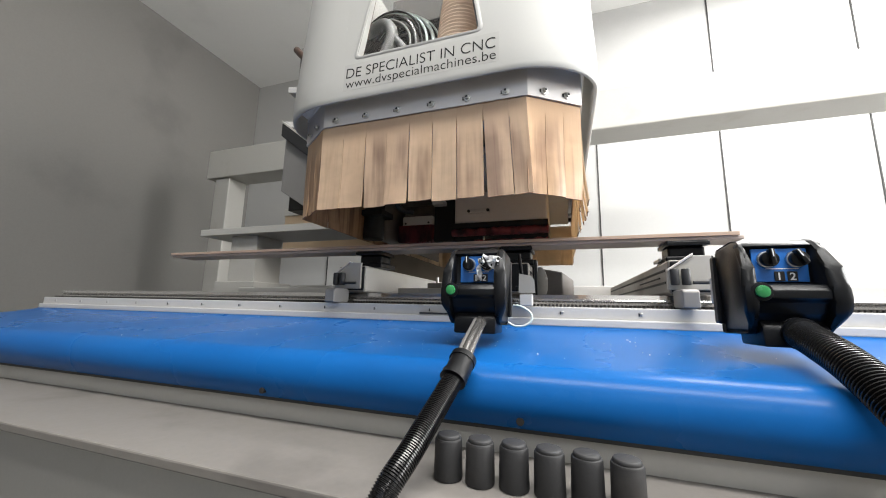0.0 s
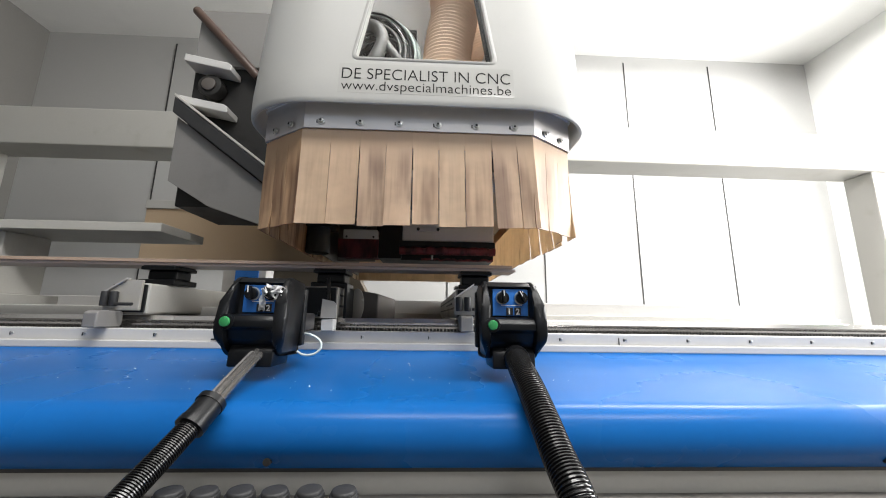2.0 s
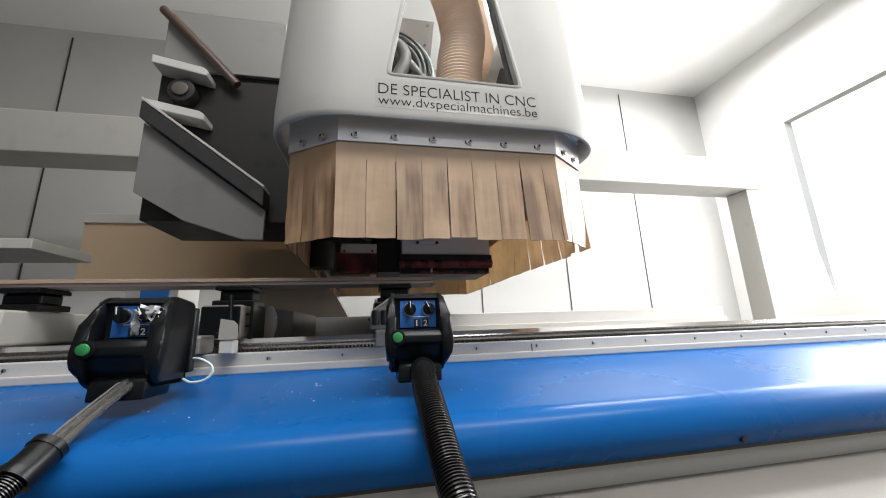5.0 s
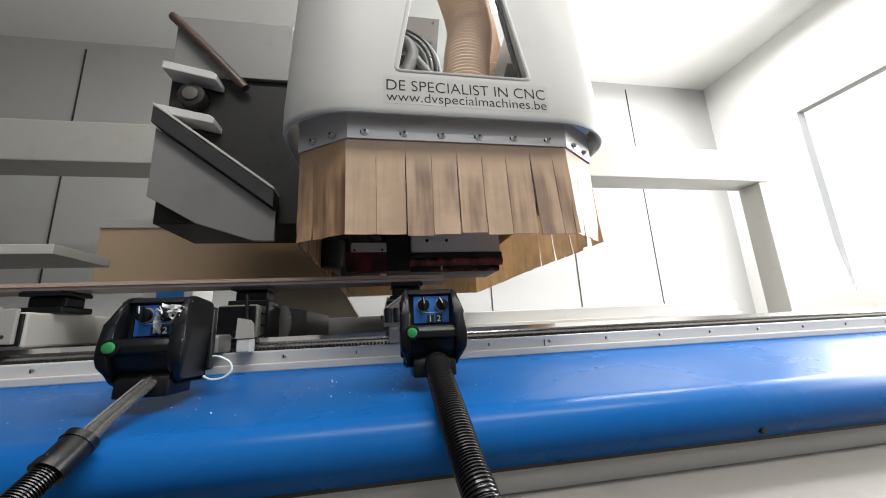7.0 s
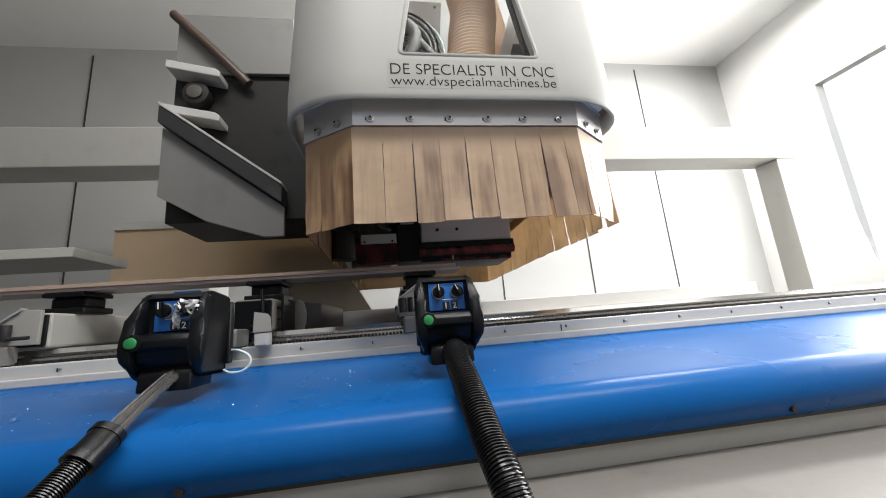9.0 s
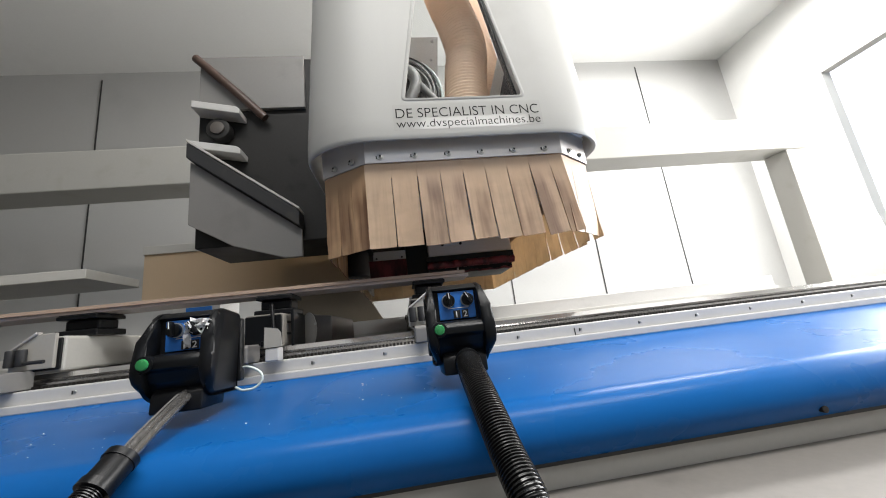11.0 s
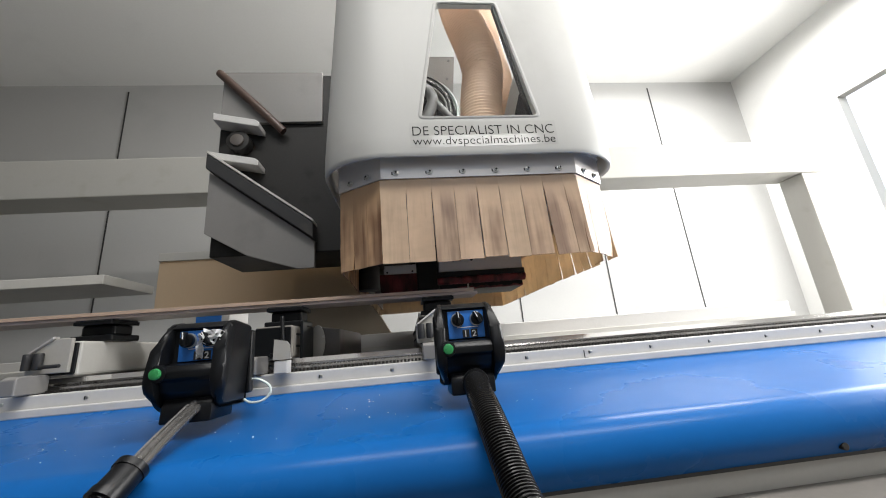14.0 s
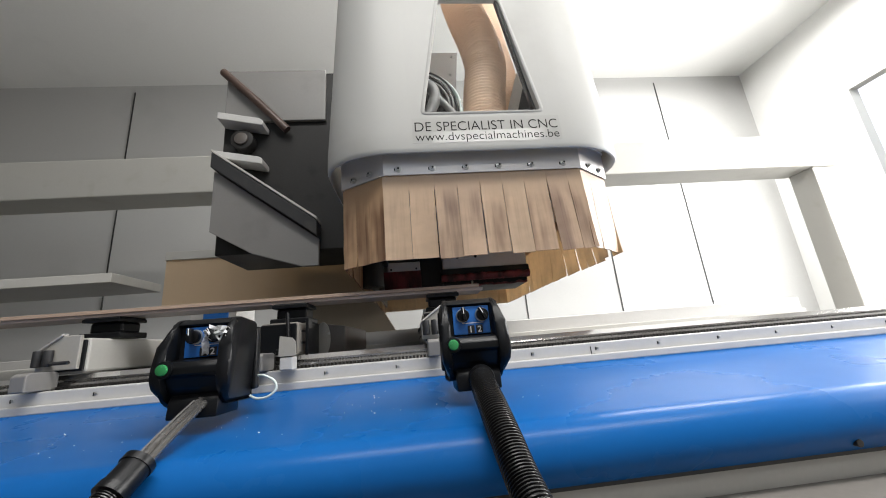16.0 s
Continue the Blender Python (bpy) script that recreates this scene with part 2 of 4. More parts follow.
M_GREYD = mat("mid_grey_painted_steel", (0.19, 0.183, 0.176), 0.45, vary=0.06, scale=5, grain=110, bump=0.04)
M_DARKBLUE = mat("dark_blue_grey_cover", (0.045, 0.047, 0.062), 0.35, vary=0.08)
M_CABLE = mat("grey_cable_sheath", (0.17, 0.165, 0.16), 0.45, vary=0.05)
M_CABLEW = mat("white_cable_sheath", (0.60, 0.67, 0.64), 0.4, vary=0.05)
M_SILVER = mat("clear_braided_sleeve", (0.20, 0.195, 0.19), 0.26, 0.75, vary=0.2, scale=30, grain=300, stretch=(1, 1, 0.3))
M_INK = mat("dark_grey_lettering", (0.010, 0.0095, 0.010), 0.55, vary=0.05, spec=0.12)
M_FILM = mat("clear_lettering_film", (0.40, 0.397, 0.378), 0.13, vary=0.03, scale=2.5, grain=260, bump=0.02, dark=(0.385, 0.38, 0.357), spec=0.45)
M_DRIVE = mat("pale_drive_paint", (0.33, 0.315, 0.285), 0.45, vary=0.06, scale=6, grain=110, bump=0.05)
# grey paint, darkened and browned for the shade under the hood
M_BEAM = mat("shaded_grey_beam_paint", (0.20, 0.185, 0.165), 0.42, vary=0.08, scale=5, grain=110, bump=0.05, dark=(0.11, 0.10, 0.088))
M_LABEL = mat("black_label", (0.012, 0.012, 0.013), 0.4)
M_NUM = mat("white_print", (0.8, 0.8, 0.8), 0.5)
M_TAPE = mat("crumpled_silver_tape", (0.84, 0.84, 0.85), 0.45, 0.0, vary=0.12, scale=40, grain=200, bump=0.4)
M_CHIP = mat("pale_chip", (0.75, 0.73, 0.68), 0.7, vary=0.1)
M_BEIGE = mat("beige_machine_paint", (0.24, 0.20, 0.15), 0.45, vary=0.08, scale=4, grain=100)
M_DUCT = mat("dark_iron", (0.026, 0.025, 0.024), 0.5, 0.1, vary=0.2, spec=0.2)
M_GLASS = glass("clear_pane")


# ---- mesh helpers ----
def part(name, bm, material, parent=None, label="", smooth=None):
    me = bpy.data.meshes.new(name)
    bmesh.ops.recalc_face_normals(bm, faces=bm.faces)
    bm.to_mesh(me)
    bm.free()
    for m in (material if isinstance(material, (list, tuple)) else (material,)):
        me.materials.append(m)
    ob = new(name, me)
    if smooth is not None:
        for p in me.polygons:
            p.use_smooth = True
        me.set_sharp_from_angle(angle=radians(smooth))
    if parent is not None:
        ob.parent = parent
    if label:
        ob["label"] = label
    return ob


def thing(name, label, category, group="", kind=""):
    return tagged(new(name), label, category, group, kind)


def box(x0, x1, y0, y1, z0, z1, bevel=0.0, seg=2, bm=None):
    out = bm or bmesh.new()
    vs = bmesh.ops.create_cube(out, size=1.0)["verts"]
    bmesh.ops.scale(out, vec=(x1 - x0, y1 - y0, z1 - z0), verts=vs)
    bmesh.ops.translate(out, vec=((x0 + x1) / 2, (y0 + y1) / 2, (z0 + z1) / 2), verts=vs)
    if bevel:
        es = list({e for v in vs for e in v.link_edges})
        bmesh.ops.bevel(out, geom=es, offset=bevel, segments=seg, profile=0.5, affect="EDGES")
    return out


def cyl(a, b, r, seg=20, bm=None, r2=None, bevel=0.0):
    out = bm or bmesh.new()
    a, b = Vector(a), Vector(b)
    rot = (b - a).to_track_quat("Z", "Y").to_matrix().to_4x4()
    vs = bmesh.ops.create_cone(out, cap_ends=True, segments=seg, radius1=r, radius2=r if r2 is None else r2, depth=(b - a).length,
                               matrix=Matrix.Translation((a + b) / 2) @ rot)["verts"]
    if bevel:
        es = [e for e in {e for v in vs for e in v.link_edges} if len(e.link_faces) == 2 and any(len(f.verts) > 4 for f in e.link_faces)]
        bmesh.ops.bevel(out, geom=es, offset=bevel, segments=2, profile=0.5, affect="EDGES")
    return out


def prism(outline, z0, z1, axis="z", bm=None, bevel=0.0):
    """A closed outline of (u, v) drawn out along an axis: z: (x, y); x: (y, z); y: (x, z)."""
    out = bm or bmesh.new()
    put = {"z": lambda u, v, w: (u, v, w), "x": lambda u, v, w: (w, u, v), "y": lambda u, v, w: (u, w, v)}[axis]
    lo = [out.verts.new(put(u, v, z0)) for u, v in outline]
    hi = [out.verts.new(put(u, v, z1)) for u, v in outline]
    n = len(outline)
    out.faces.new(lo)
    out.faces.new(hi)
    for i in range(n):
        out.faces.new((lo[i], lo[(i + 1) % n], hi[(i + 1) % n], hi[i]))
    if bevel:
        bmesh.ops.bevel(out, geom=[e for e in out.edges], offset=bevel, segments=2, profile=0.5, affect="EDGES")
    return out


def spline(points, n):
    """n points along a smooth line through the given ones, evenly in length."""
    p = [Vector(q) for q in points]
    p = [2 * p[0] - p[1]] + p + [2 * p[-1] - p[-2]]
    fine = []
    for i in range(1, len(p) - 2):
        for k in range(24):
            t = k / 24
            a, b, c, d = p[i - 1:i + 3]
            fine.append(0.5 * (2 * b + (c - a) * t + (2 * a - 5 * b + 4 * c - d) * t * t + (3 * b - a - 3 * c + d) * t ** 3))
    fine.append(p[-2])
    run = [0.0]
    for a, b in zip(fine, fine[1:]):
        run.append(run[-1] + (b - a).length)
    out, j = [], 0
    for k in range(n):
        s = run[-1] * k / (n - 1)
        while j < len(run) - 2 and run[j + 1] < s:
            j += 1
        f = (s - run[j]) / max(run[j + 1] - run[j], 1e-9)
        out.append(fine[j].lerp(fine[j + 1], min(f, 1)))
    return out


def tube(points, radius, seg=14, pitch=None, depth=0.0, n=None, bm=None):
    """A round tube along a smooth line; with pitch and depth it is ribbed across."""
    out = bm or bmesh.new()
    length = sum((Vector(b) - Vector(a)).length for a, b in zip(points, points[1:]))
    ribs = max(2, int(length / pitch)) if pitch else 0
    n = ribs * 4 + 1 if pitch else (n or 24)
    line = spline(points, n)
    side = Vector((0.3, 0.2, 1)).normalized()
    rings = []
    for i, c in enumerate(line):
        d = (line[min(i + 1, n - 1)] - line[max(i - 1, 0)]).normalized()
        u = (side - d * side.dot(d)).normalized()
        side = u
        v = d.cross(u)
        r = radius - (depth if pitch and i % 4 in (2, 3) else 0.0)
        rings.append([out.verts.new(c + r * (u * math.cos(a) + v * math.sin(a))) for a in (2 * math.pi * k / seg for k in range(seg))])
    for a, b in zip(rings, rings[1:]):
        for k in range(seg):
            out.faces.new((a[k], a[(k + 1) % seg], b[(k + 1) % seg], b[k]))
    out.faces.new(rings[0])
    out.faces.new(rings[-1])
    return out


def letters(name, text, size, material, parent, m, spread_to=None, label="", thin=0.0):
    """A line of raised print, laid out by the built-in font, as a mesh; spread_to: its full width."""
    cu = bpy.data.curves.new(name, "FONT")
    cu.body, cu.size, cu.extrude, cu.offset = text, size, 0.0002, thin
    tmp = bpy.data.objects.new(name, cu)
    me = bpy.data.meshes.new_from_object(tmp)
    bpy.data.objects.remove(tmp)
    xs = [v.co.x for v in me.vertices]
    k = spread_to / (max(xs) - min(xs)) if spread_to else 1.0
    for v in me.vertices:
        v.co.x = (v.co.x - min(xs)) * k
    me.materials.clear()
    me.materials.append(material)
    ob = new(name, me)
    ob.parent = parent
    ob.matrix_basis = m
    if label:
        ob["label"] = label
    return ob


# ---- setting: a plain hall round the machine, white, its unseen west and south walls dark ----
def setting(name, bm, material, label, category):
    return tagged(part(name, bm, material), label, category, kind="structure")


setting("floor", box(-5, 5, -5, 4.6, -0.1, 0), M_FLOOR, "grey concrete workshop floor", "floor")
setting("ceiling", box(-5, 5, -5, 4.6, 4.5, 4.6), M_WALL, "plain white workshop ceiling, unseen", "ceiling")
setting("wall_west", box(-5.1, -5, -5, 4.6, 0, 4.5), M_WALLD, "plain unseen west wall, dark to bounce less light", "wall")
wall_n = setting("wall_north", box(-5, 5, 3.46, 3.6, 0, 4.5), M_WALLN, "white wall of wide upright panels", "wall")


def wall_with_hole(name, axis, at, thick, span, hole, z, paint, colour):
    bm = bmesh.new()
    (a0, a1), (h0, h1, z0, z1) = span, hole
    for u0, u1, w0, w1 in ((a0, h0, 0, z), (h1, a1, 0, z), (h0, h1, 0, z0), (h0, h1, z1, z)):
        if axis == "x":
            box(at, at + thick, u0, u1, w0, w1, bm=bm)
        else:
            box(u0, u1, at, at + thick, w0, w1, bm=bm)
    return setting(name, bm, paint, colour + " unseen workshop wall with a wide window opening", "wall")


wall_with_hole("wall_east", "x", 5.0, 0.12, (-5, 4.6), (-1.2, 2.4, 1.2, 3.4), 4.5, M_WALL, "white")
# south wall out of view, dark so that little light bounces back
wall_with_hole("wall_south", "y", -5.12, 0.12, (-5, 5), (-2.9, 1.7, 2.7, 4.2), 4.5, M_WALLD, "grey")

BED_X0, BED_X1 = -2.6, 2.6

# ---- the machine bed: ledge, rail, rack and the blue front cover ----
bed = thing("machine_bed", "white painted steel machine bed with guide rail and rack", "machine bed")
part("base", box(BED_X0, BED_X1, 0.30, 1.70, 0.0, 0.93, 0.004), M_GREYP, bed)
part("front_strip", box(BED_X0, BED_X1, 0.292, 0.325, 0.926, 0.972, 0.003), M_WHITE, bed, "white painted front strip")
part("strip_lip", box(BED_X0, BED_X1, 0.278, 0.2918, 0.922, 0.942, 0.003), M_WHITE, bed, "white lip under the front strip")
part("rail_seat", box(BED_X0, BED_X1, 0.325, 0.47, 0.926, 0.962, 0.002), M_DUCT, bed)
part("cable_channel", box(BED_X0, BED_X1, 0.43, 0.47, 0.962, 0.985, 0.003), M_GREYD, bed, "grey cable channel")
for y in (0.62, 0.78, 0.98, 1.22):
    part("cross_rod", cyl((BED_X0, y, 0.972), (BED_X1, y, 0.972), 0.007, 12), M_CHROME if y > 0.9 else M_DUCT, bed, smooth=40)
part("rear_ledge", box(BED_X0, BED_X1, 1.60, 1.68, 0.93, 1.108, 0.004), M_WHITE, bed, "white rear ledge")
part("rear_ledge_foot", box(BED_X0, BED_X1, 1.575, 1.5995, 0.93, 1.03, 0.003), M_GREYP, bed)
part("rear_rail", cyl((BED_X0, 1.54, 0.985), (BED_X1, 1.54, 0.985), 0.014, 16), M_CHROME, bed, "polished steel guide rail", smooth=40)
part("table_plate", box(BED_X0, BED_X1, 0.50, 1.60, 0.93, 0.95, 0.002), M_DUCT, bed, "dark table bottom")
part("guide_rail", prism([(0.352, 0.962), (0.352, 0.984), (0.358, 0.989), (0.350, 0.994), (0.361, 1.006), (0.392, 1.006), (0.386, 0.998), (0.386, 0.990), (0.392, 0.984), (0.392, 0.962)],
                         BED_X0, BED_X1, "x"), M_CHROME, bed, "polished steel guide rail")
bm = bmesh.new()
for i in range(520):
    x = BED_X0 + i * 0.01
    prism([(0.329, 0.962), (0.329, 0.979), (0.346, 0.979), (0.346, 0.962)], x, x + 0.0056, "x", bm=bm)
box(BED_X0, BED_X1, 0.328, 0.347, 0.9625, 0.9705, bm=bm)
tagged(part("rack", bm, M_RACK, bed, "dark toothed rack"), kind="stuff")
screw_at = [0.0635 + 0.1832 * k for k in range(-14, 14)]
screw = None
for x in sorted(screw_at):
    if screw is None:
        screw = part("strip_screw", cyl((0, 0, 0), (0, -0.0030, 0), 0.0036, 12, bevel=0.001), M_STEEL, bed, "small bright screw")
        screw.location = (x, 0.2925, 0.957)
    else:
        o = new("strip_screw", screw.data)
        o.parent, o.location = bed, (x, 0.2925, 0.957)
    # dark patch for the shade on the left of the screw
    part("screw_hole", box(x - 0.0065, x - 0.0038, 0.2905, 0.2935, 0.952, 0.960), M_DARKHOLE, bed)
part("edge_mark", box(0.409, 0.4115, 0.2905, 0.2935, 0.940, 0.962), M_DARKHOLE, bed, "dark scribed corner mark")
part("edge_mark", box(0.4117, 0.421, 0.2905, 0.2935, 0.940, 0.9425), M_DARKHOLE, bed)

# rounded blue cover before the bed
cover = thing("front_cover", "glossy blue rounded sheet cover along the machine front", "machine cover")
prof = [(0.286, 0.926), (0.27, 0.919), (0.20, 0.906), (0.10, 0.894), (0.0, 0.885), (-0.05, 0.880), (-0.078, 0.8765)]
for k in range(1, 17):
    a = radians(4 + 112 * k / 16)
    prof.append((-0.082 - 0.05 * math.sin(a), 0.8265 + 0.05 * math.cos(a)))
prof += [(-0.113, 0.786), (-0.108, 0.782), (-0.104, 0.786)]
bm = bmesh.new()
nx = 60
rings = []
for i in range(nx + 1):
    x = BED_X0 + (BED_X1 - BED_X0) * i / nx
    rings.append([bm.verts.new((x, y, z)) for y, z in prof])
for a, b in zip(rings, rings[1:]):
    for k in range(len(prof) - 1):
        bm.faces.new((a[k], b[k], b[k + 1], a[k + 1]))
part("sheet", bm, M_BLUE, cover, smooth=50)
part("seam", box(BED_X0, BED_X1, -0.107, -0.09, 0.776, 0.784), M_DARKHOLE, cover, "dark gap under the cover")
for x in (-0.365, -0.86, 0.62):
    part("cover_screw", cyl((x, -0.118, 0.797), (x, -0.127, 0.797), 0.006, 12, bevel=0.001), M_DUCT, cover)

chips = bmesh.new()
rng = random.Random(4)


def cover_z(y):
    for (y1, z1), (y0, z0) in zip(prof, prof[1:]):
        if y0 <= y <= y1 and y1 > y0:
            return z0 + (z1 - z0) * (y - y0) / (y1 - y0)
    return 0.9


for cx, cy, n, s in ((-0.17, 0.13, 13, 0.05), (-0.60, 0.02, 11, 0.09), (-0.45, 0.05, 8, 0.10), (-0.1, 0.08, 8, 0.13), (0.3, 0.06, 4, 0.15), (-0.9, 0.05, 12, 0.2)):
    for _ in range(n):
        x, y = rng.gauss(cx, s), min(0.26, max(-0.09, rng.gauss(cy, 0.055)))
        r = rng.choice((0.0007, 0.0008, 0.0009, 0.0012))
        m = Matrix.LocRotScale((x, y, cover_z(y) + r * 0.3), Euler((rng.random(), rng.random(), rng.random() * 6)), (r * 1.7, r, r * 0.5))
        bmesh.ops.create_icosphere(chips, subdivisions=1, radius=1.0, matrix=m)
tagged(part("wood_chips", chips, M_CHIP), "tiny pale wood chips scattered on the blue cover", "wood chips", kind="stuff")

# lower front panel with a row of rubber cups on its shelf
lower = thing("lower_panel", "light grey lower machine panel with a shelf", "machine panel")
part("panel", box(BED_X0, BED_X1, -0.09, 0.30, 0.0, 0.775, 0.003), M_GREYP, lower)
part("shelf", box(BED_X0, BED_X1, -0.30, -0.09, 0.722, 0.738, 0.003), M_SHELF, lower, "grey shelf, darkened in its colour for shade")


def rubber_cup():
    ob = thing("rubber_cup", "round black rubber cup standing on the grey shelf", "rubber cup", "row of cups on the shelf")
    bm = cyl((0, 0, 0), (0, 0, 0.052), 0.0195, 24, r2=0.0185, bevel=0.003)
    part("body", bm, M_RUBBER, ob, smooth=40)
    part("rim", cyl((0, 0, 0.050), (0, 0, 0.0565), 0.0165, 24, r2=0.0155, bevel=0.002), M_RUBBER, ob, smooth=40)
    return ob


cup = rubber_cup()
cup.location = (-0.452, -0.205, 0.738)
for k, x in enumerate((-0.408, -0.364, -0.320, -0.276, -0.232)):
    copy_thing(cup, pose(x, -0.205 + 0.002 * (k % 2), 0.738, rz=20 * k))


# ---- console beams across the bed, with suction pods ----
def console_beam(x0, x1, y0, y1, paint=M_BEAM, flap=False):
    ob = thing("console_beam", "grey painted console beam across the machine bed", "console beam", "console beams on the bed")
    part("beam_body", box(x0, x1, y0, y1, 1.010, 1.096, 0.006), paint, ob)
    for z in (1.040, 1.072) if paint is M_BEAM else ():
        part("slot", box(x0 - 0.0015, x1 + 0.0015, y0 + 0.03, y1 - 0.03, z - 0.003, z + 0.003), M_DARKHOLE, ob, "dark T-slot")
    part("carriage", box(x0 + 0.004, x1 - 0.004, 0.335, 0.425, 1.0075, 1.020, 0.004), M_BEAM, ob)
    part("rear_foot", box(x0 + 0.01, x1 - 0.01, 1.50, 1.585, 0.95, 1.012, 0.004), M_BEAM, ob)
    part("end_cap", box(x0 + 0.003, x1 - 0.003, y0 - 0.008, y0, 1.014, 1.092, 0.003), M_BLACK, ob)
    pins = ((x0 - 0.012, 0.42), (x0 - 0.012, 0.52)) if flap else ((x0 + 0.006, 0.306), (x0 + 0.030, 0.306))
    for x, y in pins:
        part("stop_pin", cyl((x, y, 1.030), (x, y, 1.070), 0.0098, 16, bevel=0.002), M_RUBBER, ob, "black stop pin", smooth=40)
    part("pin_rod", cyl((x0 - 0.012, y0 + 0.04, 1.052), (x0 - 0.012, y0 + 0.30, 1.052), 0.0025, 10), M_DUCT, ob)
    part("front_bracket", prism([(0.252, 0.974), (0.252, 1.012), (0.262, 1.018), (0.335, 1.018), (0.335, 0.974)], x0 + 0.006, x0 + 0.040, "x", bevel=0.003), M_GREYD, ob, "grey bracket")
    if flap:
        part("front_flap", prism([(x1 - 0.020, 1.006), (x1 - 0.018, 1.056), (x1 + 0.012, 1.050), (x1 + 0.020, 1.040), (x1 + 0.022, 1.006)], 0.248, 0.252, "y"), M_DRIVE, ob, "pale grey bent flap")
        part("flap_bracket", box(x1 - 0.018, x1 + 0.014, 0.250, 0.286, 0.9725, 1.004, 0.003), M_WHITE, ob, "white bracket")
        part("flap_arm", box(x1 - 0.03, x1 - 0.012, 0.252, 0.335, 1.010, 1.024, 0.003), M_BLACK, ob)
        part("pin_plate", box(x1 + 0.012, x1 + 0.020, 0.36, 0.40, 1.002, 1.108, 0.002), M_BLACK, ob, "thin black upright plate")
        part("spring_rod", cyl((x1 - 0.012, 0.30, 1.02), (x1 - 0.028, 0.33, 1.12), 0.005, 10), M_BLACK, ob, smooth=40)
    else:
        part("slanted_plate", prism([(x0 - 0.007, 1.019), (x0 - 0.007, 1.064), (x0 + 0.050, 1.104), (x0 + 0.090, 1.104), (x0 + 0.090, 1.019)], 0.318, 0.328, "y", bevel=0.002), M_DRIVE, ob, "pale grey slanted end plate")
        # separate pale strip along the plate's upper edge
        part("plate_edge", prism([(x0 - 0.007, 1.0645), (x0 - 0.007, 1.070), (x0 + 0.050, 1.110), (x0 + 0.050, 1.1045)], 0.312, 0.330, "y", bevel=0.001), M_FLANGE, ob, "pale upper edge of the end plate")
        part("lock_rod", cyl((x0 + 0.042, 0.300, 1.036), (x0 + 0.085, 0.300, 1.036), 0.0045, 12), M_RUBBER, ob, smooth=40)
    return ob


console_beam(-0.045, 0.055, 0.335, 1.585)
beam_one = console_beam(-0.490, -0.390, 0.335, 1.585, flap=True)
# clamp drive bolted to the side of the middle beam
bm = bmesh.new()
near = [(-0.3885, 0.54, 0.992), (-0.300, 0.54, 0.992), (-0.300, 0.54, 1.088), (-0.3885, 0.54, 1.104)]
far = [(-0.3885, 0.78, 0.992), (-0.262, 0.78, 0.992), (-0.262, 0.78, 1.080), (-0.3885, 0.78, 1.100)]
va, vb = [bm.verts.new(p) for p in near], [bm.verts.new(p) for p in far]
bm.faces.new(va)
bm.faces.new(vb)
for k in range(4):
    bm.faces.new((va[k], va[(k + 1) % 4], vb[(k + 1) % 4], vb[k]))
bmesh.ops.bevel(bm, geom=list(bm.edges), offset=0.006, segments=3, profile=0.5, affect="EDGES")
part("drive_housing", bm, M_HOUSING, beam_one, "tapered taupe drive housing, shade in its colour", smooth=40)
part("drive_cap", prism([(-0.372 + 0.024 * math.cos(0.3927 * k), 1.05 + 0.056 * math.sin(0.3927 * k)) for k in range(16)], 0.534, 0.5415, "y", bevel=0.002), M_DRIVE, beam_one, "pale grey oval cap", smooth=40)
part("cap_screw", cyl((-0.352, 0.5345, 1.067), (-0.352, 0.531, 1.067), 0.004, 12), M_STEEL, beam_one, smooth=40)
part("drive_plate", box(-0.3885, -0.384, 0.44, 0.532, 0.992, 1.10, 0.002), M_BLACK, beam_one, "black drive plate")
beam_far = console_beam(-1.020, -0.920, 0.335, 1.585, M_GREYP)
part("clamp_rail", box(-1.75, -0.705, 0.585, 0.640, 1.000, 1.036, 0.004), M_GREYP, beam_far, "light grey clamp rail")
part("clamp_rail_end", box(-0.705, -0.697, 0.590, 0.635, 1.003, 1.033, 0.002), M_RUBBER, beam_far, "black rail end")
part("clamp_block", box(-0.80, -0.74, 0.590, 0.635, 1.036, 1.056, 0.003), M_BEAM, beam_far)
part("clamp_bolt", cyl((-0.765, 0.61, 1.05), (-0.765, 0.61, 1.078), 0.006, 12), M_STEEL, beam_far, smooth=40)


def pod(x, y, top, w=0.10, d=0.11):
    ob = thing("suction_pod", "black plastic suction pod clamped on the console beam", "suction pod", "suction pods on the beams")
    part("foot", box(x - w * 0.55, x + w * 0.55, y - d * 0.5, y + d * 0.5, 1.0965, 1.114, 0.004), M_BLACK, ob)
    part("column", box(x - w * 0.44, x + w * 0.44, y - d * 0.30, y + d * 0.36, 1.112, top - 0.014, 0.006), M_BLACK, ob)
    part("pad_plate", box(x - w * 0.5, x + w * 0.5, y - d * 0.5, y + d * 0.5, top - 0.014, top - 0.003, 0.002), M_BLACK, ob)
    part("seal", box(x - w * 0.47, x + w * 0.47, y - d * 0.47, y + d * 0.47, top - 0.003, top, 0.001), M_RUBBER, ob)
    part("lever", box(x - w * 0.62, x - w * 0.56, y - 0.01, y + 0.06, 1.104, 1.114, 0.002), M_STEEL, ob)
    return ob


BOARD_TOP, BOARD_BOT = 1.176, 1.157
for px, py in ((0.022, 0.452), (-0.436, 0.452), (-0.955, 0.455)):
    pod(px, py, BOARD_BOT)

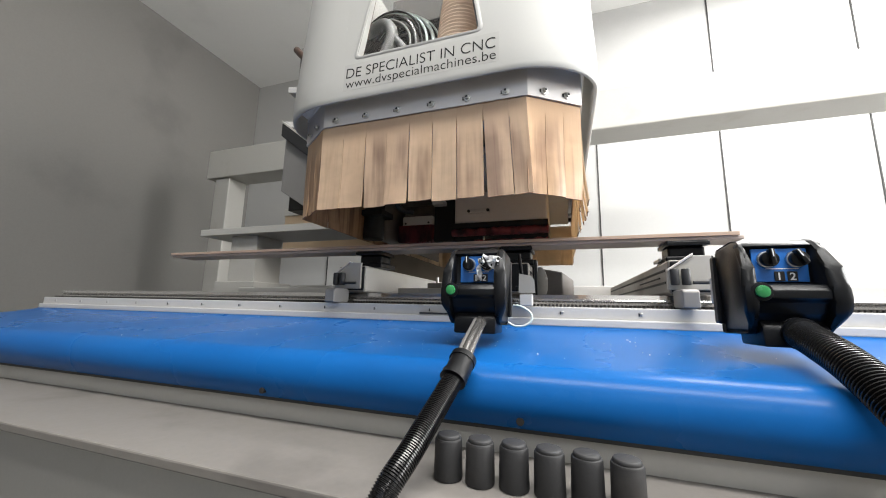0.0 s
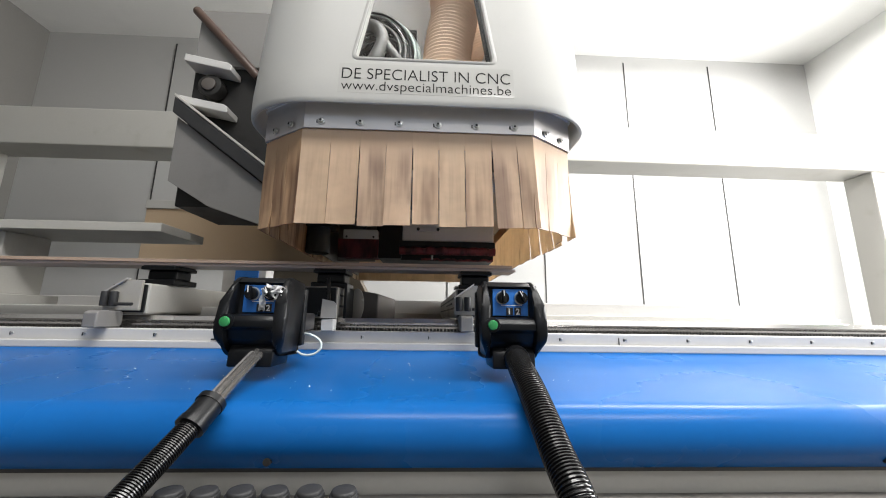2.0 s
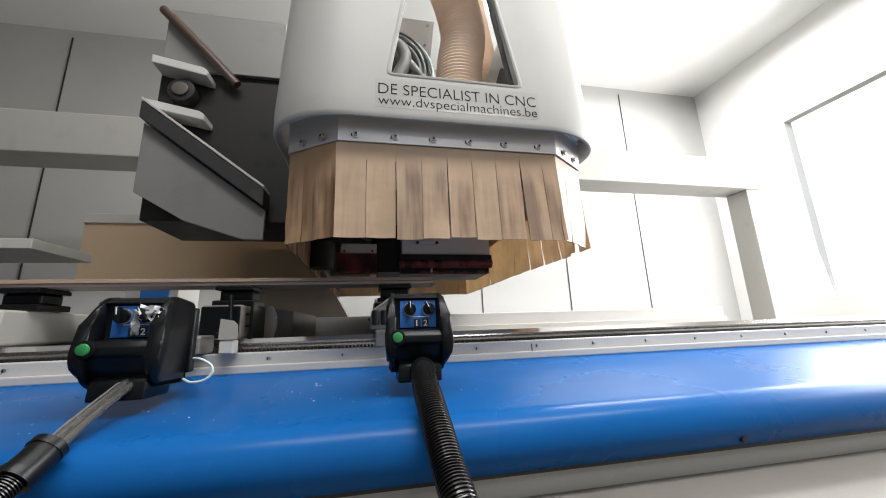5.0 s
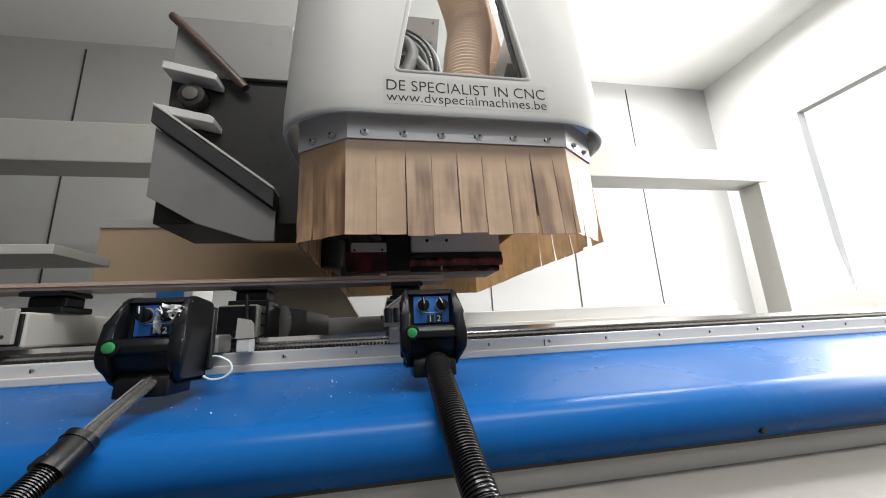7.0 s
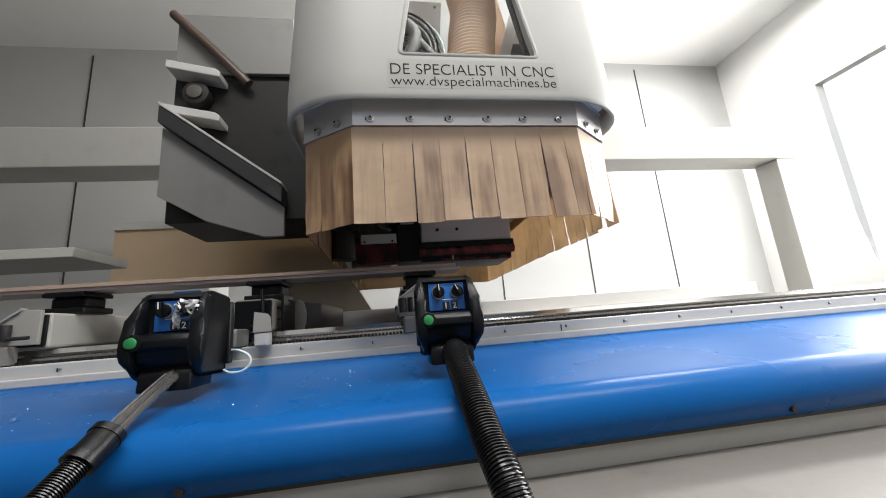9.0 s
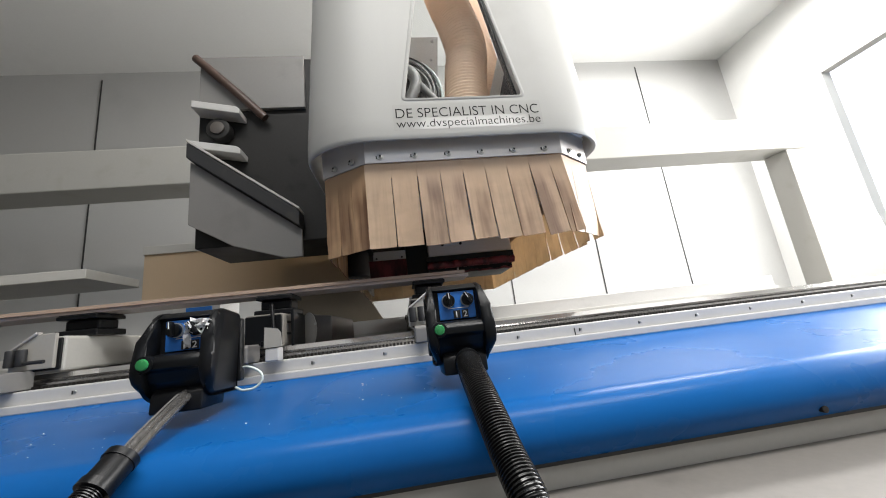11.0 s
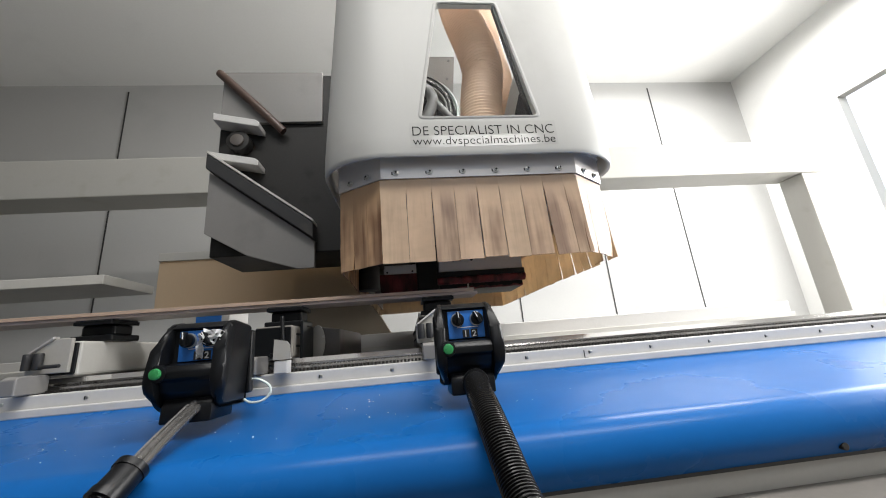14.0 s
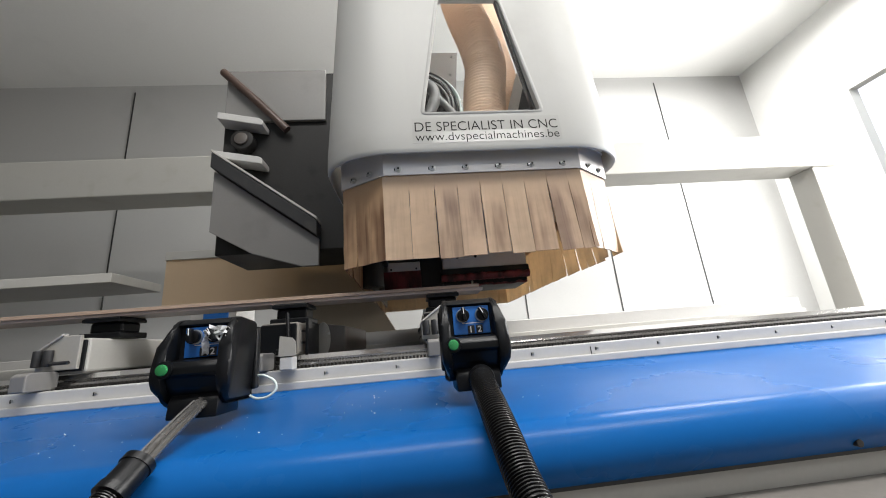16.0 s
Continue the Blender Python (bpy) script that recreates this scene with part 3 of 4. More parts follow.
# the workpiece, two panels one upon the other
tagged(part("workpiece_panel", box(-1.95, 0.150, 0.404, 0.505, BOARD_BOT, BOARD_BOT + 0.0085, 0.0008), M_BOARD_GREY), "thin grey laminated strip lying on suction pods", "panel")
tagged(part("workpiece_panel", box(-1.95, 0.138, 0.396, 0.50, BOARD_BOT + 0.0087, BOARD_TOP, 0.0008), M_BOARD), "raw brown wood strip lying on a thinner panel", "panel")

# grey slab and dark drive at the far left of the table
slab = thing("side_table_plate", "light grey plate on a stand beside the table", "plate")
part("plate", box(-2.4, -1.30, 0.85, 1.15, 1.36, 1.40, 0.003), M_GREYP, slab)
part("stand", box(-2.2, -2.0, 0.9, 1.1, 1.085, 1.36, 0.004), M_GREYP, slab)
part("stand_foot", box(-2.25, -1.95, 0.86, 1.14, 0.95, 1.085, 0.004), M_GREYP, slab)


# ---- control boxes on the bed's front, each with its conduit ----
def side_outline(grow):
    pts = [(0.13, 1.082), (0.062, 1.088), (0.040, 1.084), (0.022, 1.066), (0.008, 1.038), (-0.002, 1.008), (-0.004, 0.986), (0.002, 0.966), (0.018, 0.946), (0.036, 0.936), (0.13, 0.932)]
    cy, cz = 0.075, 1.01
    out = []
    for y, z in pts:
        d = Vector((y - cy, z - cz))
        d = d * (1 + grow / d.length)
        out.append((cy + d.x, cz + d.y))
    return out


# the boxes hang on brackets before the rail
def control_box(dx, taped):
    label = "black plastic control box with blue panel, knobs and green button"
    if taped:
        label = "black control box, one knob covered with crumpled silver tape"
    ob = thing("control_box", label, "control box", "control boxes on the machine front")
    L, Rr = -0.022, 0.108
    # cheeks at both sides
    for x0, x1, way in ((L - 0.002, L + 0.020, 1), (Rr - 0.022, Rr + 0.004, -1)):
        bm = prism(side_outline(0.005), x0, x1, "x", bevel=0.008)
        for v in bm.verts:
            if (v.co.x - (x0 + x1) / 2) * way < 0:
                v.co.x += way * (0.6 * max(0.0, v.co.z - 1.0) ** 1.6 + 0.5 * max(0.0, 0.972 - v.co.z))
        part("cheek", bm, M_BLACK, ob, smooth=35)
    # body between them, its face set back behind the panel
    body = [(0.13, 1.086), (0.066, 1.0915), (0.046, 1.0895), (0.030, 1.079), (0.0395, 1.0755), (0.0395, 1.016), (0.004, 1.012), (-0.003, 1.002), (-0.004, 0.990), (0.006, 0.984),
            (0.012, 0.966), (0.024, 0.950), (0.040, 0.940), (0.13, 0.936)]
    part("housing", prism(body, L + 0.018, Rr - 0.020, "x", bevel=0.0015), M_BLACK, ob, smooth=35)
    part("rear_plate", box(L + 0.006, Rr - 0.006, 0.128, 0.150, 0.945, 1.075, 0.004), M_BLACK, ob)
    part("cable_socket", prism([(0.022, 0.956), (0.011, 0.944), (0.008, 0.914), (0.090, 0.912), (0.095, 0.948)], 0.002, 0.088, "x", bevel=0.004), M_BLACK, ob, smooth=35)
    part("mount_arm", box(0.00, 0.07, 0.15, 0.21, 0.985, 1.04, 0.004), M_GREYP, ob, "grey mounting arm")
    panel = part("panel_plate", box(0.008, 0.083, 0.0355, 0.0400, 1.018, 1.074, 0.001), M_PANEL, ob, "blue panel plate")
    # white line painted for the bright edge of the panel's step
    part("panel_rule", box(0.026, 0.070, 0.0351, 0.0356, 1.0395, 1.0408), M_NUM, panel)
    for kx, turn in ((0.028, -4), (0.067, -28)):
        knob = part("knob_bezel", cyl((kx, 0.036, 1.056), (kx, 0.030, 1.0555), 0.0138, 28, bevel=0.0015), M_STEEL, ob, "bright ring of a selector switch", smooth=40)
        part("knob_body", cyl((kx, 0.0305, 1.0555), (kx, 0.019, 1.055), 0.0124, 24, bevel=0.002), M_BLACK, knob, "black knob", smooth=40)
        grip = part("grip", box(-0.0036, 0.0036, -0.010, 0.002, -0.011, 0.015, 0.0015), M_BLACK, knob)
        grip.matrix_basis = pose(kx, 0.020, 1.056, 0, turn, 0)
        mark = part("pointer", box(-0.0008, 0.0008, -0.0108, -0.0098, 0.002, 0.0145), M_NUM, knob)
        mark.matrix_basis = pose(kx, 0.020, 1.056, 0, turn, 0)
    for nx, ch in ((0.0435, "1"), (0.0605, "2")):
        tag = part("number_label", box(nx - 0.0068, nx + 0.0068, 0.0335, 0.0352, 1.0195, 1.0355, 0.0005), M_LABEL, ob, "black label with a white number")
        letters("number", ch, 0.017, M_NUM, tag, pose(nx - (0.0022 if ch == "1" else 0.004), 0.0331, 1.0215, 90), thin=0.0003)
    ring = part("button_ring", cyl((0, 0.006, 1.0), (0, -0.0075, 1.0), 0.0148, 24, bevel=0.001), M_BLACK, ob, smooth=40)
    part("push_button", cyl((0, -0.006, 1.0), (0, -0.0135, 1.0), 0.0100, 24, bevel=0.003), M_GREEN, ring, "green push button", smooth=40)
    for sx, sz in ((-0.012, 1.079), (0.098, 1.079)):
        part("cheek_screw", cyl((sx, 0.040, sz), (sx, 0.034, sz), 0.0035, 10), M_DARKHOLE, ob)
    if taped:
        rng = random.Random(11)
        bm = bmesh.new()
        n = 9
        g = [[bm.verts.new((0.052 + 0.052 * i / n + rng.uniform(-.003, .003), 0.018 + rng.uniform(-.010, .010) * (0.4 + math.sin(i)), 1.050 + 0.026 * j / n + rng.uniform(-.004, .004) - 0.0012 * abs(i - 3)))
              for j in range(n)] for i in range(n)]
        g2 = [[bm.verts.new((0.046 + 0.014 * i / 4 + rng.uniform(-.002, .002), 0.026 + rng.uniform(-.005, .004), 1.022 + 0.036 * j / 6 + rng.uniform(-.002, .002))) for j in range(6)] for i in range(4)]
        for q in (g, g2):
            for i in range(len(q) - 1):
                for j in range(len(q[0]) - 1):
                    bm.faces.new((q[i][j], q[i + 1][j], q[i + 1][j + 1], q[i][j + 1]))
        bmesh.ops.solidify(bm, geom=list(bm.faces), thickness=0.0008)
        part("tape", bm, M_TAPE, ob, "crumpled silver tape over the right knob")
    ob.location = (dx, 0, 0)
    return ob


box_two = control_box(0.0, False)
box_one = control_box(-0.515, True)

# conduit of the second box
c2 = thing("cable_conduit", "black corrugated cable conduit hanging over the blue cover", "conduit")
part("hose", tube([(0.052, 0.045, 0.944), (0.050, 0.012, 0.936), (0.045, -0.045, 0.922), (0.0445, -0.100, 0.902), (0.0475, -0.150, 0.871), (0.053, -0.20, 0.831), (0.061, -0.25, 0.79), (0.069, -0.28, 0.72), (0.074, -0.28, 0.56)], 0.0235, 24, 0.0046, 0.0026), M_CONDUIT, c2, smooth=60)
part("gland", cyl((0.0495, 0.012, 0.9365), (0.0487, 0.001, 0.934), 0.0252, 24, bevel=0.003), M_BLACK, c2, smooth=40)

# torn conduit of the first box: bare cables, a collar, then the hose
c1 = thing("cable_conduit", "torn black corrugated conduit with bare cables and a collar", "conduit")
for k, (ox, oy) in enumerate(((0.008, 0.004), (-0.008, 0.002), (0.0, -0.007), (0.004, 0.009), (-0.005, 0.008))):
    part("cable", tube([(-0.458 + ox, 0.05 + oy, 0.952), (-0.459 + ox, 0.02 + oy, 0.942), (-0.4585 + ox, -0.075 + oy, 0.903), (-0.456 + ox, -0.140 + oy, 0.874)], 0.0062, 12), M_SILVER if k % 2 == 0 else M_CABLE, c1, smooth=60)
part("collar", tube([(-0.4526, -0.1294, 0.8850), (-0.4540, -0.1424, 0.8757), (-0.4564, -0.1573, 0.8655), (-0.4587, -0.1685, 0.8580)], 0.0195, 22), M_BLACK, c1, smooth=60)
part("collar_ring", tube([(-0.4526, -0.1294, 0.8850), (-0.4533, -0.1331, 0.8822), (-0.4540, -0.1368, 0.8794)], 0.0215, 22), M_BLACK, c1, smooth=60)
part("collar_ring", tube([(-0.4573, -0.1619, 0.8627), (-0.4582, -0.1657, 0.8599), (-0.4590, -0.1694, 0.8571)], 0.0208, 22), M_BLACK, c1, smooth=60)
part("collar_clip", box(-0.461, -0.452, -0.176, -0.166, 0.866, 0.874, 0.001), M_BLACK, c1)
part("hose", tube([(-0.4577, -0.1638, 0.8608), (-0.4670, -0.2075, 0.8311), (-0.4791, -0.2680, 0.7920), (-0.4977, -0.3145, 0.7464), (-0.5136, -0.3284, 0.6627), (-0.5182, -0.3191, 0.4861)], 0.0160, 24, 0.0030, 0.0019), M_CONDUIT, c1, smooth=60)
loop = thing("cable_loop", "thin white cable loop hanging from the control box", "cable")
part("cable", tube([(-0.408, 0.13, 0.972), (-0.390, 0.12, 0.970), (-0.370, 0.118, 0.958), (-0.366, 0.116, 0.942), (-0.380, 0.114, 0.929), (-0.402, 0.114, 0.927), (-0.418, 0.118, 0.934)], 0.0026, 10, n=60), M_CABLEW, loop, smooth=60)
bar = tagged(part("black_bar", box(-0.70, -0.55, 0.276, 0.2845, 0.944, 0.949, 0.001), M_DARKHOLE), "slim black bar on the white front strip", "bar")

cabinet = thing("storage_cabinet", "white workshop cabinet with a blue front panel behind the machine", "cabinet")
part("carcass", box(-1.88, -1.52, 2.40, 2.75, 0.0, 1.46, 0.006), M_WHITE, cabinet)
part("front_panel", box(-1.775, -1.58, 2.390, 2.3995, 0.60, 1.40, 0.003), M_PANEL, cabinet, "blue front panel")
part("handle", cyl((-1.60, 2.378, 1.05), (-1.60, 2.378, 1.20), 0.006, 10), M_STEEL, cabinet, smooth=40)


# ---- the moving machining head ----
BASE = Vector((0.156, 0.9, 1.235))
head = thing("machining_head", "grey white hooded machining head with hanging tan strips", "machining head")
head.location = BASE


def hpart(name, bm, material, label="", parent=None, smooth=None):
    ob = part(name, bm, material, parent or head, label, smooth)
    if parent is None:
        ob.location = -BASE
    return ob


XC = 0.156


def plan(front, half, chamfer_x, chamfer_y, back):
    """Outline of the skirt: a straight front with cut-off corners."""
    return [(XC - half, back), (XC - half, front + chamfer_y), (XC - half + chamfer_x, front), (XC + half - chamfer_x, front), (XC + half, front + chamfer_y), (XC + half, back)]


RING = plan(0.122, 0.427, 0.128, 0.09, 1.62)

# shell: rounded plan, flat front with a window
WIN = [(-0.010, 1.664), (0.345, 1.664), (0.2695, 2.12), (0.0695, 2.12)]
FX0, FX1 = -0.055, 0.367


def shell_plan(inset, y_front):
    out = []
    r = 0.21
    x0, x1 = XC - 0.475 + inset, XC + 0.475 - inset
    yf = y_front + inset
    for k in range(13):
        a = radians(180 + 90 * k / 12)
        out.append((x0 + r + r * math.cos(a), yf + r * 0.75 + r * 0.75 * math.sin(a)))
    out += [(FX0, yf), (FX1, yf)]
    for k in range(13):
        a = radians(270 + 90 * k / 12)
        out.append((x1 - r + r * math.cos(a), yf + r * 0.75 + r * 0.75 * math.sin(a)))
    return [(x0, 1.72)] + out + [(x1, 1.72)]


bm = bmesh.new()
levels = []
for inset, z in ((0.012, 1.582), (0.011, 1.545), (0.009, 1.5375), (0.006, 1.5345), (0.003, 1.5355), (0.001, 1.540), (0.0, 1.549), (0.0, 1.60), (0.0092, 1.80), (0.0208, 2.05), (0.0392, 2.45)):
    levels.append([bm.verts.new((x, y, z)) for x, y in shell_plan(inset, 0.075)])
i0 = 1 + 13
for li, (a, b) in enumerate(zip(levels, levels[1:])):
    for k in range(len(a) - 1):
        if k == i0 and li >= 7:
            continue
        bm.faces.new((a[k], a[k + 1], b[k + 1], b[k]))
    bm.faces.new((a[-1], a[0], b[0], b[-1]))
# front panel round the window
def front_y(z):
    return 0.075 + 0.03 * (z - 1.60) / 0.65


def rounded(poly, r, n=4):
    out = []
    for i, p in enumerate(poly):
        a, b = Vector(poly[i - 1]), Vector(poly[(i + 1) % len(poly)])
        p = Vector(p)
        u, v = (a - p).normalized() * r, (b - p).normalized() * r
        for k in range(n + 1):
            t = k / n
            out.append(((1 - t) ** 2 * (p + u) + 2 * t * (1 - t) * p + t * t * (p + v))[:])
    return out


wr = rounded(WIN, 0.014)
wv = [bm.verts.new((x, front_y(z), z)) for x, z in wr]
q = len(wr) // 4
arcs = [wv[i * q:(i + 1) * q] for i in range(4)]
outer = [levels[7][i0], levels[7][i0 + 1], levels[-1][i0 + 1], levels[-1][i0]]
for i in range(4):
    for k in range(q - 1):
        bm.faces.new((outer[i], arcs[i][k], arcs[i][k + 1]))
    bm.faces.new((outer[i], arcs[i][-1], arcs[(i + 1) % 4][0], outer[(i + 1) % 4]))
lip = [bm.verts.new((v.co.x, v.co.y + 0.022, v.co.z)) for v in wv]
for k in range(len(wv)):
    bm.faces.new((wv[k], wv[(k + 1) % len(wv)], lip[(k + 1) % len(wv)], lip[k]))
shell = hpart("hood_shell", bm, M_SHELL, "glossy grey white moulded hood", smooth=38)
pane = hpart("window_pane", prism([(x * 0.985 + 0.0025, z) for x, z in WIN], 0.100, 0.103, "y"), M_GLASS, "clear window pane")
pane.visible_shadow = False
# raised moulding round the window
bm = bmesh.new()
ow, iw = rounded([(-0.024, 1.655), (0.359, 1.655), (0.2795, 2.134), (0.0595, 2.134)], 0.022), rounded([(-0.0135, 1.664), (0.3485, 1.664), (0.272, 2.123), (0.067, 2.123)], 0.014)
cr = []
for ring, dy in ((ow, 0.001), (rounded([(-0.020, 1.658), (0.355, 1.658), (0.2765, 2.130), (0.0625, 2.130)], 0.019), -0.0018), (iw, -0.0018), (iw, 0.02)):
    cr.append([bm.verts.new((x, front_y(z) + dy, z)) for x, z in ring])
for a, b in zip(cr, cr[1:]):
    for k in range(len(a)):
        bm.faces.new((a[k], a[(k + 1) % len(a)], b[(k + 1) % len(a)], b[k]))
hpart("window_frame", bm, M_SHELL, smooth=50)

# lettering on a thin clear film
film = hpart("lettering_film", prism([(0.0746, 1.5615), (0.0746, 1.60), (0.0766, 1.644), (0.0769, 1.644), (0.0749, 1.60), (0.0749, 1.5615)], -0.048, 0.396, "x"), M_FILM, "thin glossy film that carries the lettering")
letters("lettering", "DE SPECIALIST IN CNC", 0.0455, M_INK, film, pose(-0.040, 0.0741, 1.5995, 87.4), spread_to=0.427, thin=-0.0005, label="black capital lettering")
letters("lettering", "www.dvspecialmachines.be", 0.038, M_INK, film, pose(-0.040, 0.0741, 1.5685, 90), spread_to=0.428, thin=-0.0004, label="black lower case lettering")


# flange: aluminium band along the skirt, with bolts in slots
def band(ring, z0, z1, thick, name, material, label="", split=False, parent=None):
    bm = bmesh.new()
    n = len(ring)
    inner = []
    for i, (x, y) in enumerate(ring):
        d = (Vector((XC, 0.95)) - Vector((x, y)))
        d = Vector((d.x / abs(d.x) if abs(d.x) > 1e-6 else 0, 0.6 if y < 0.5 else 0))
        inner.append((x + d.x * thick, y + d.y * thick * 1.2))
    vs = [[bm.verts.new((*p, z)) for p in ring] + [bm.verts.new((*p, z)) for p in inner[::-1]] for z in (z0, z1)]
    m = len(vs[0])
    for k in range(m):
        bm.faces.new((vs[0][k], vs[0][(k + 1) % m], vs[1][(k + 1) % m], vs[1][k]))
    for k in range(n - 1):
        bm.faces.new((vs[0][k], vs[0][k + 1], vs[0][m - 2 - k], vs[0][m - 1 - k]))
        bm.faces.new((vs[1][k], vs[1][k + 1], vs[1][m - 2 - k], vs[1][m - 1 - k]))
    return hpart(name, bm, material, label)


flange_plan = plan(0.118, 0.431, 0.128, 0.09, 1.62)
flange_plan[2] = (flange_plan[2][0] + 0.008, 0.118)
band(flange_plan, 1.4865, 1.578, 0.004, "flange", M_FLANGE, "brushed aluminium flange")
hpart("flange_top", prism(plan(0.118, 0.44, 0.13, 0.095, 1.68), 1.578, 1.583), M_INNER)


def bolt(x, y, z, turn):
    m = pose(x, y, z, 0, 0, turn)
    slot = hpart("bolt_slot", box(-0.0105, 0.0075, -0.0012, 0.001, -0.0042, 0.0042, 0.0005), M_DARKHOLE)
    slot.matrix_basis = Matrix.Translation(-BASE) @ m
    for nm, bmx, mt in (("washer", cyl((0.002, -0.0005, 0), (0.002, -0.003, 0), 0.0098, 20, bevel=0.0006), M_STEEL),
                        ("bolt_head", cyl((0.002, -0.003, 0), (0.002, -0.0085, 0), 0.0056, 16, bevel=0.001), M_STEEL),
                        ("bolt_socket", cyl((0.002, -0.0084, 0), (0.002, -0.0089, 0), 0.0036, 6), M_DARKHOLE)):
        part(nm, bmx, mt, slot, smooth=40)


for k in range(6):
    bolt(-0.097 + 0.1 * k, 0.1175, 1.504, 0)
ang = math.degrees(math.atan2(0.09, 0.128))
for s, t in ((0, 0.3), (0, 0.72), (1, 0.28), (1, 0.7)):
    if s == 0:
        bolt(-0.275 + 0.128 * t + 0.002, 0.208 - 0.09 * t - 0.002, 1.504, -ang)
    else:
        bolt(0.587 - 0.128 * t - 0.002, 0.208 - 0.09 * t - 0.002, 1.504, ang)

# the skirt: an unslit collar above, single strips below
band(plan(0.1265, 0.4225, 0.126, 0.088, 1.61), 1.440, 1.4895, 0.002, "strip_collar", M_STRIP)
STRIPS = []


def strip(a, b, z0, z1, bow, lean, thick=0.003, wide=0.976, material=None):
    """One hanging strip from a to b in plan; bow: bulge across; lean: how far its lower end stands out."""
    a, b = Vector((*a, 0)), Vector((*b, 0))
    w = (b - a).length
    d = (b - a).normalized()
    out = Vector((d.y, -d.x, 0))
    bm = bmesh.new()
    nu, nv = 5, 10
    wave, phase = rng.uniform(0.001, 0.0035), rng.uniform(0, 6.28)
    sides = []
    for off in (0.0, -thick):
        g = []
        for j in range(nv + 1):
            t = j / nv
            row = []
            for i in range(nu + 1):
                u = i / nu
                p = a + d * (w * (0.5 + (wide if t > 0.15 else 1.002) * (u - 0.5)))
                p = p + out * (off + bow * math.sin(math.pi * u) * t + lean * t * t - wave * t * t * (1 + math.sin(7.5 * t + phase + u)))
                row.append(bm.verts.new((p.x, p.y, z1 + (z0 - z1) * t)))
            g.append(row)
        sides.append(g)
    f, k = sides
    for j in range(nv):
        for i in range(nu):
            for g in (f, k):
                bm.faces.new((g[j][i], g[j][i + 1], g[j + 1][i + 1], g[j + 1][i]))
    rim = [(0, i) for i in range(nu + 1)] + [(j, nu) for j in range(1, nv + 1)] + [(nv, i) for i in range(nu - 1, -1, -1)] + [(j, 0) for j in range(nv - 1, 0, -1)]
    for p, q2 in zip(rim, rim[1:] + rim[:1]):
        fc = bm.faces.new((f[p[0]][p[1]], f[q2[0]][q2[1]], k[q2[0]][q2[1]], k[p[0]][p[1]]))
        if p[0] == nv and q2[0] == nv:
            fc.material_index = 1
    mid = (a + b) / 2
    bmesh.ops.translate(bm, vec=(-mid.x, -mid.y, -z1), verts=bm.verts)
    ob = part("strip", bm, [material or M_STRIP, M_STRIP_EDGE], head, smooth=60)
    ob.location = Vector((mid.x, mid.y, z1)) - BASE
    return ob


rng = random.Random(7)
cuts = [-0.143, -0.068, 0.006, 0.073, 0.141, 0.208, 0.275, 0.345, 0.410, 0.455]
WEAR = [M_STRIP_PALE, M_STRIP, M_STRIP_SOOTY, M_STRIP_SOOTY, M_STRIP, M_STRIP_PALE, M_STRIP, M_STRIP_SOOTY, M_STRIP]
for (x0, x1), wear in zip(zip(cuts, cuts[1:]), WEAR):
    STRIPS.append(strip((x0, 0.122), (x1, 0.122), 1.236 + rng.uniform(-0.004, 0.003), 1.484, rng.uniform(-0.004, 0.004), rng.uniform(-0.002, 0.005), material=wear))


# backlit picks the paler strip copy, otherwise the browned one
def side_strips(a, b, n, z0=1.236, lean=0.004, clean=True):
    for k in range(n):
        p = [a[i] + (b[i] - a[i]) * k / n for i in (0, 1)]
        q2 = [a[i] + (b[i] - a[i]) * (k + 1) / n for i in (0, 1)]
        strip(p, q2, z0 + rng.uniform(-0.001, 0.001), 1.484, rng.uniform(-0.003, 0.003), rng.uniform(0, lean), wide=0.994 if clean else 0.98, material=M_STRIP_CLEAN_LIT if clean else M_STRIP_BROWN)


side_strips(RING[1], RING[2], 3, clean=False)
side_strips(RING[3], RING[4], 3, clean=False)
side_strips(RING[4], (RING[4][0], 0.62), 7, lean=0.020)
side_strips((RING[4][0], 0.62), RING[5], 14, lean=0.003)
side_strips(RING[0], (RING[0][0], 0.80), 12, lean=0.003)
side_strips((RING[0][0], 0.80), RING[1], 9, lean=0.003, clean=False)
side_strips(RING[5], RING[0], 12, lean=0.003)

# inside the skirt: brush, its casing, spindle gear
hpart("brush_casing", box(0.057, 0.408, 0.60, 0.84, 1.293, 1.42, 0.006), M_CASE, "light grey brush casing")
hpart("casing_flap", box(0.046, 0.411, 0.592, 0.602, 1.271, 1.2925, 0.002), M_DUCT, "dark rubber edge")
hpart("small_casing", box(-0.167, -0.036, 0.60, 0.78, 1.295, 1.334, 0.004), M_CASE, "light grey casing")
handle = hpart("casing_handle", box(0.110, 0.199, 0.590, 0.600, 1.330, 1.345, 0.003), M_CASE)
for x in (0.117, 0.192):
    part("handle_screw", cyl((x, 0.591, 1.3375), (x, 0.586, 1.3375), 0.006, 12), M_DARKHOLE, handle)
for x in (-0.153, -0.052):
    hpart("casing_screw", cyl((x, 0.601, 1.305), (x, 0.597, 1.305), 0.004, 10), M_DARKHOLE)
hpart("spindle_block", box(-0.034, 0.055, 0.615, 0.80, 1.228, 1.47, 0.004), M_DUCT, "dark spindle block")
hpart("head_plate", box(-0.25, 0.56, 0.40, 1.50, 1.47, 1.50, 0.003), M_GREYP)
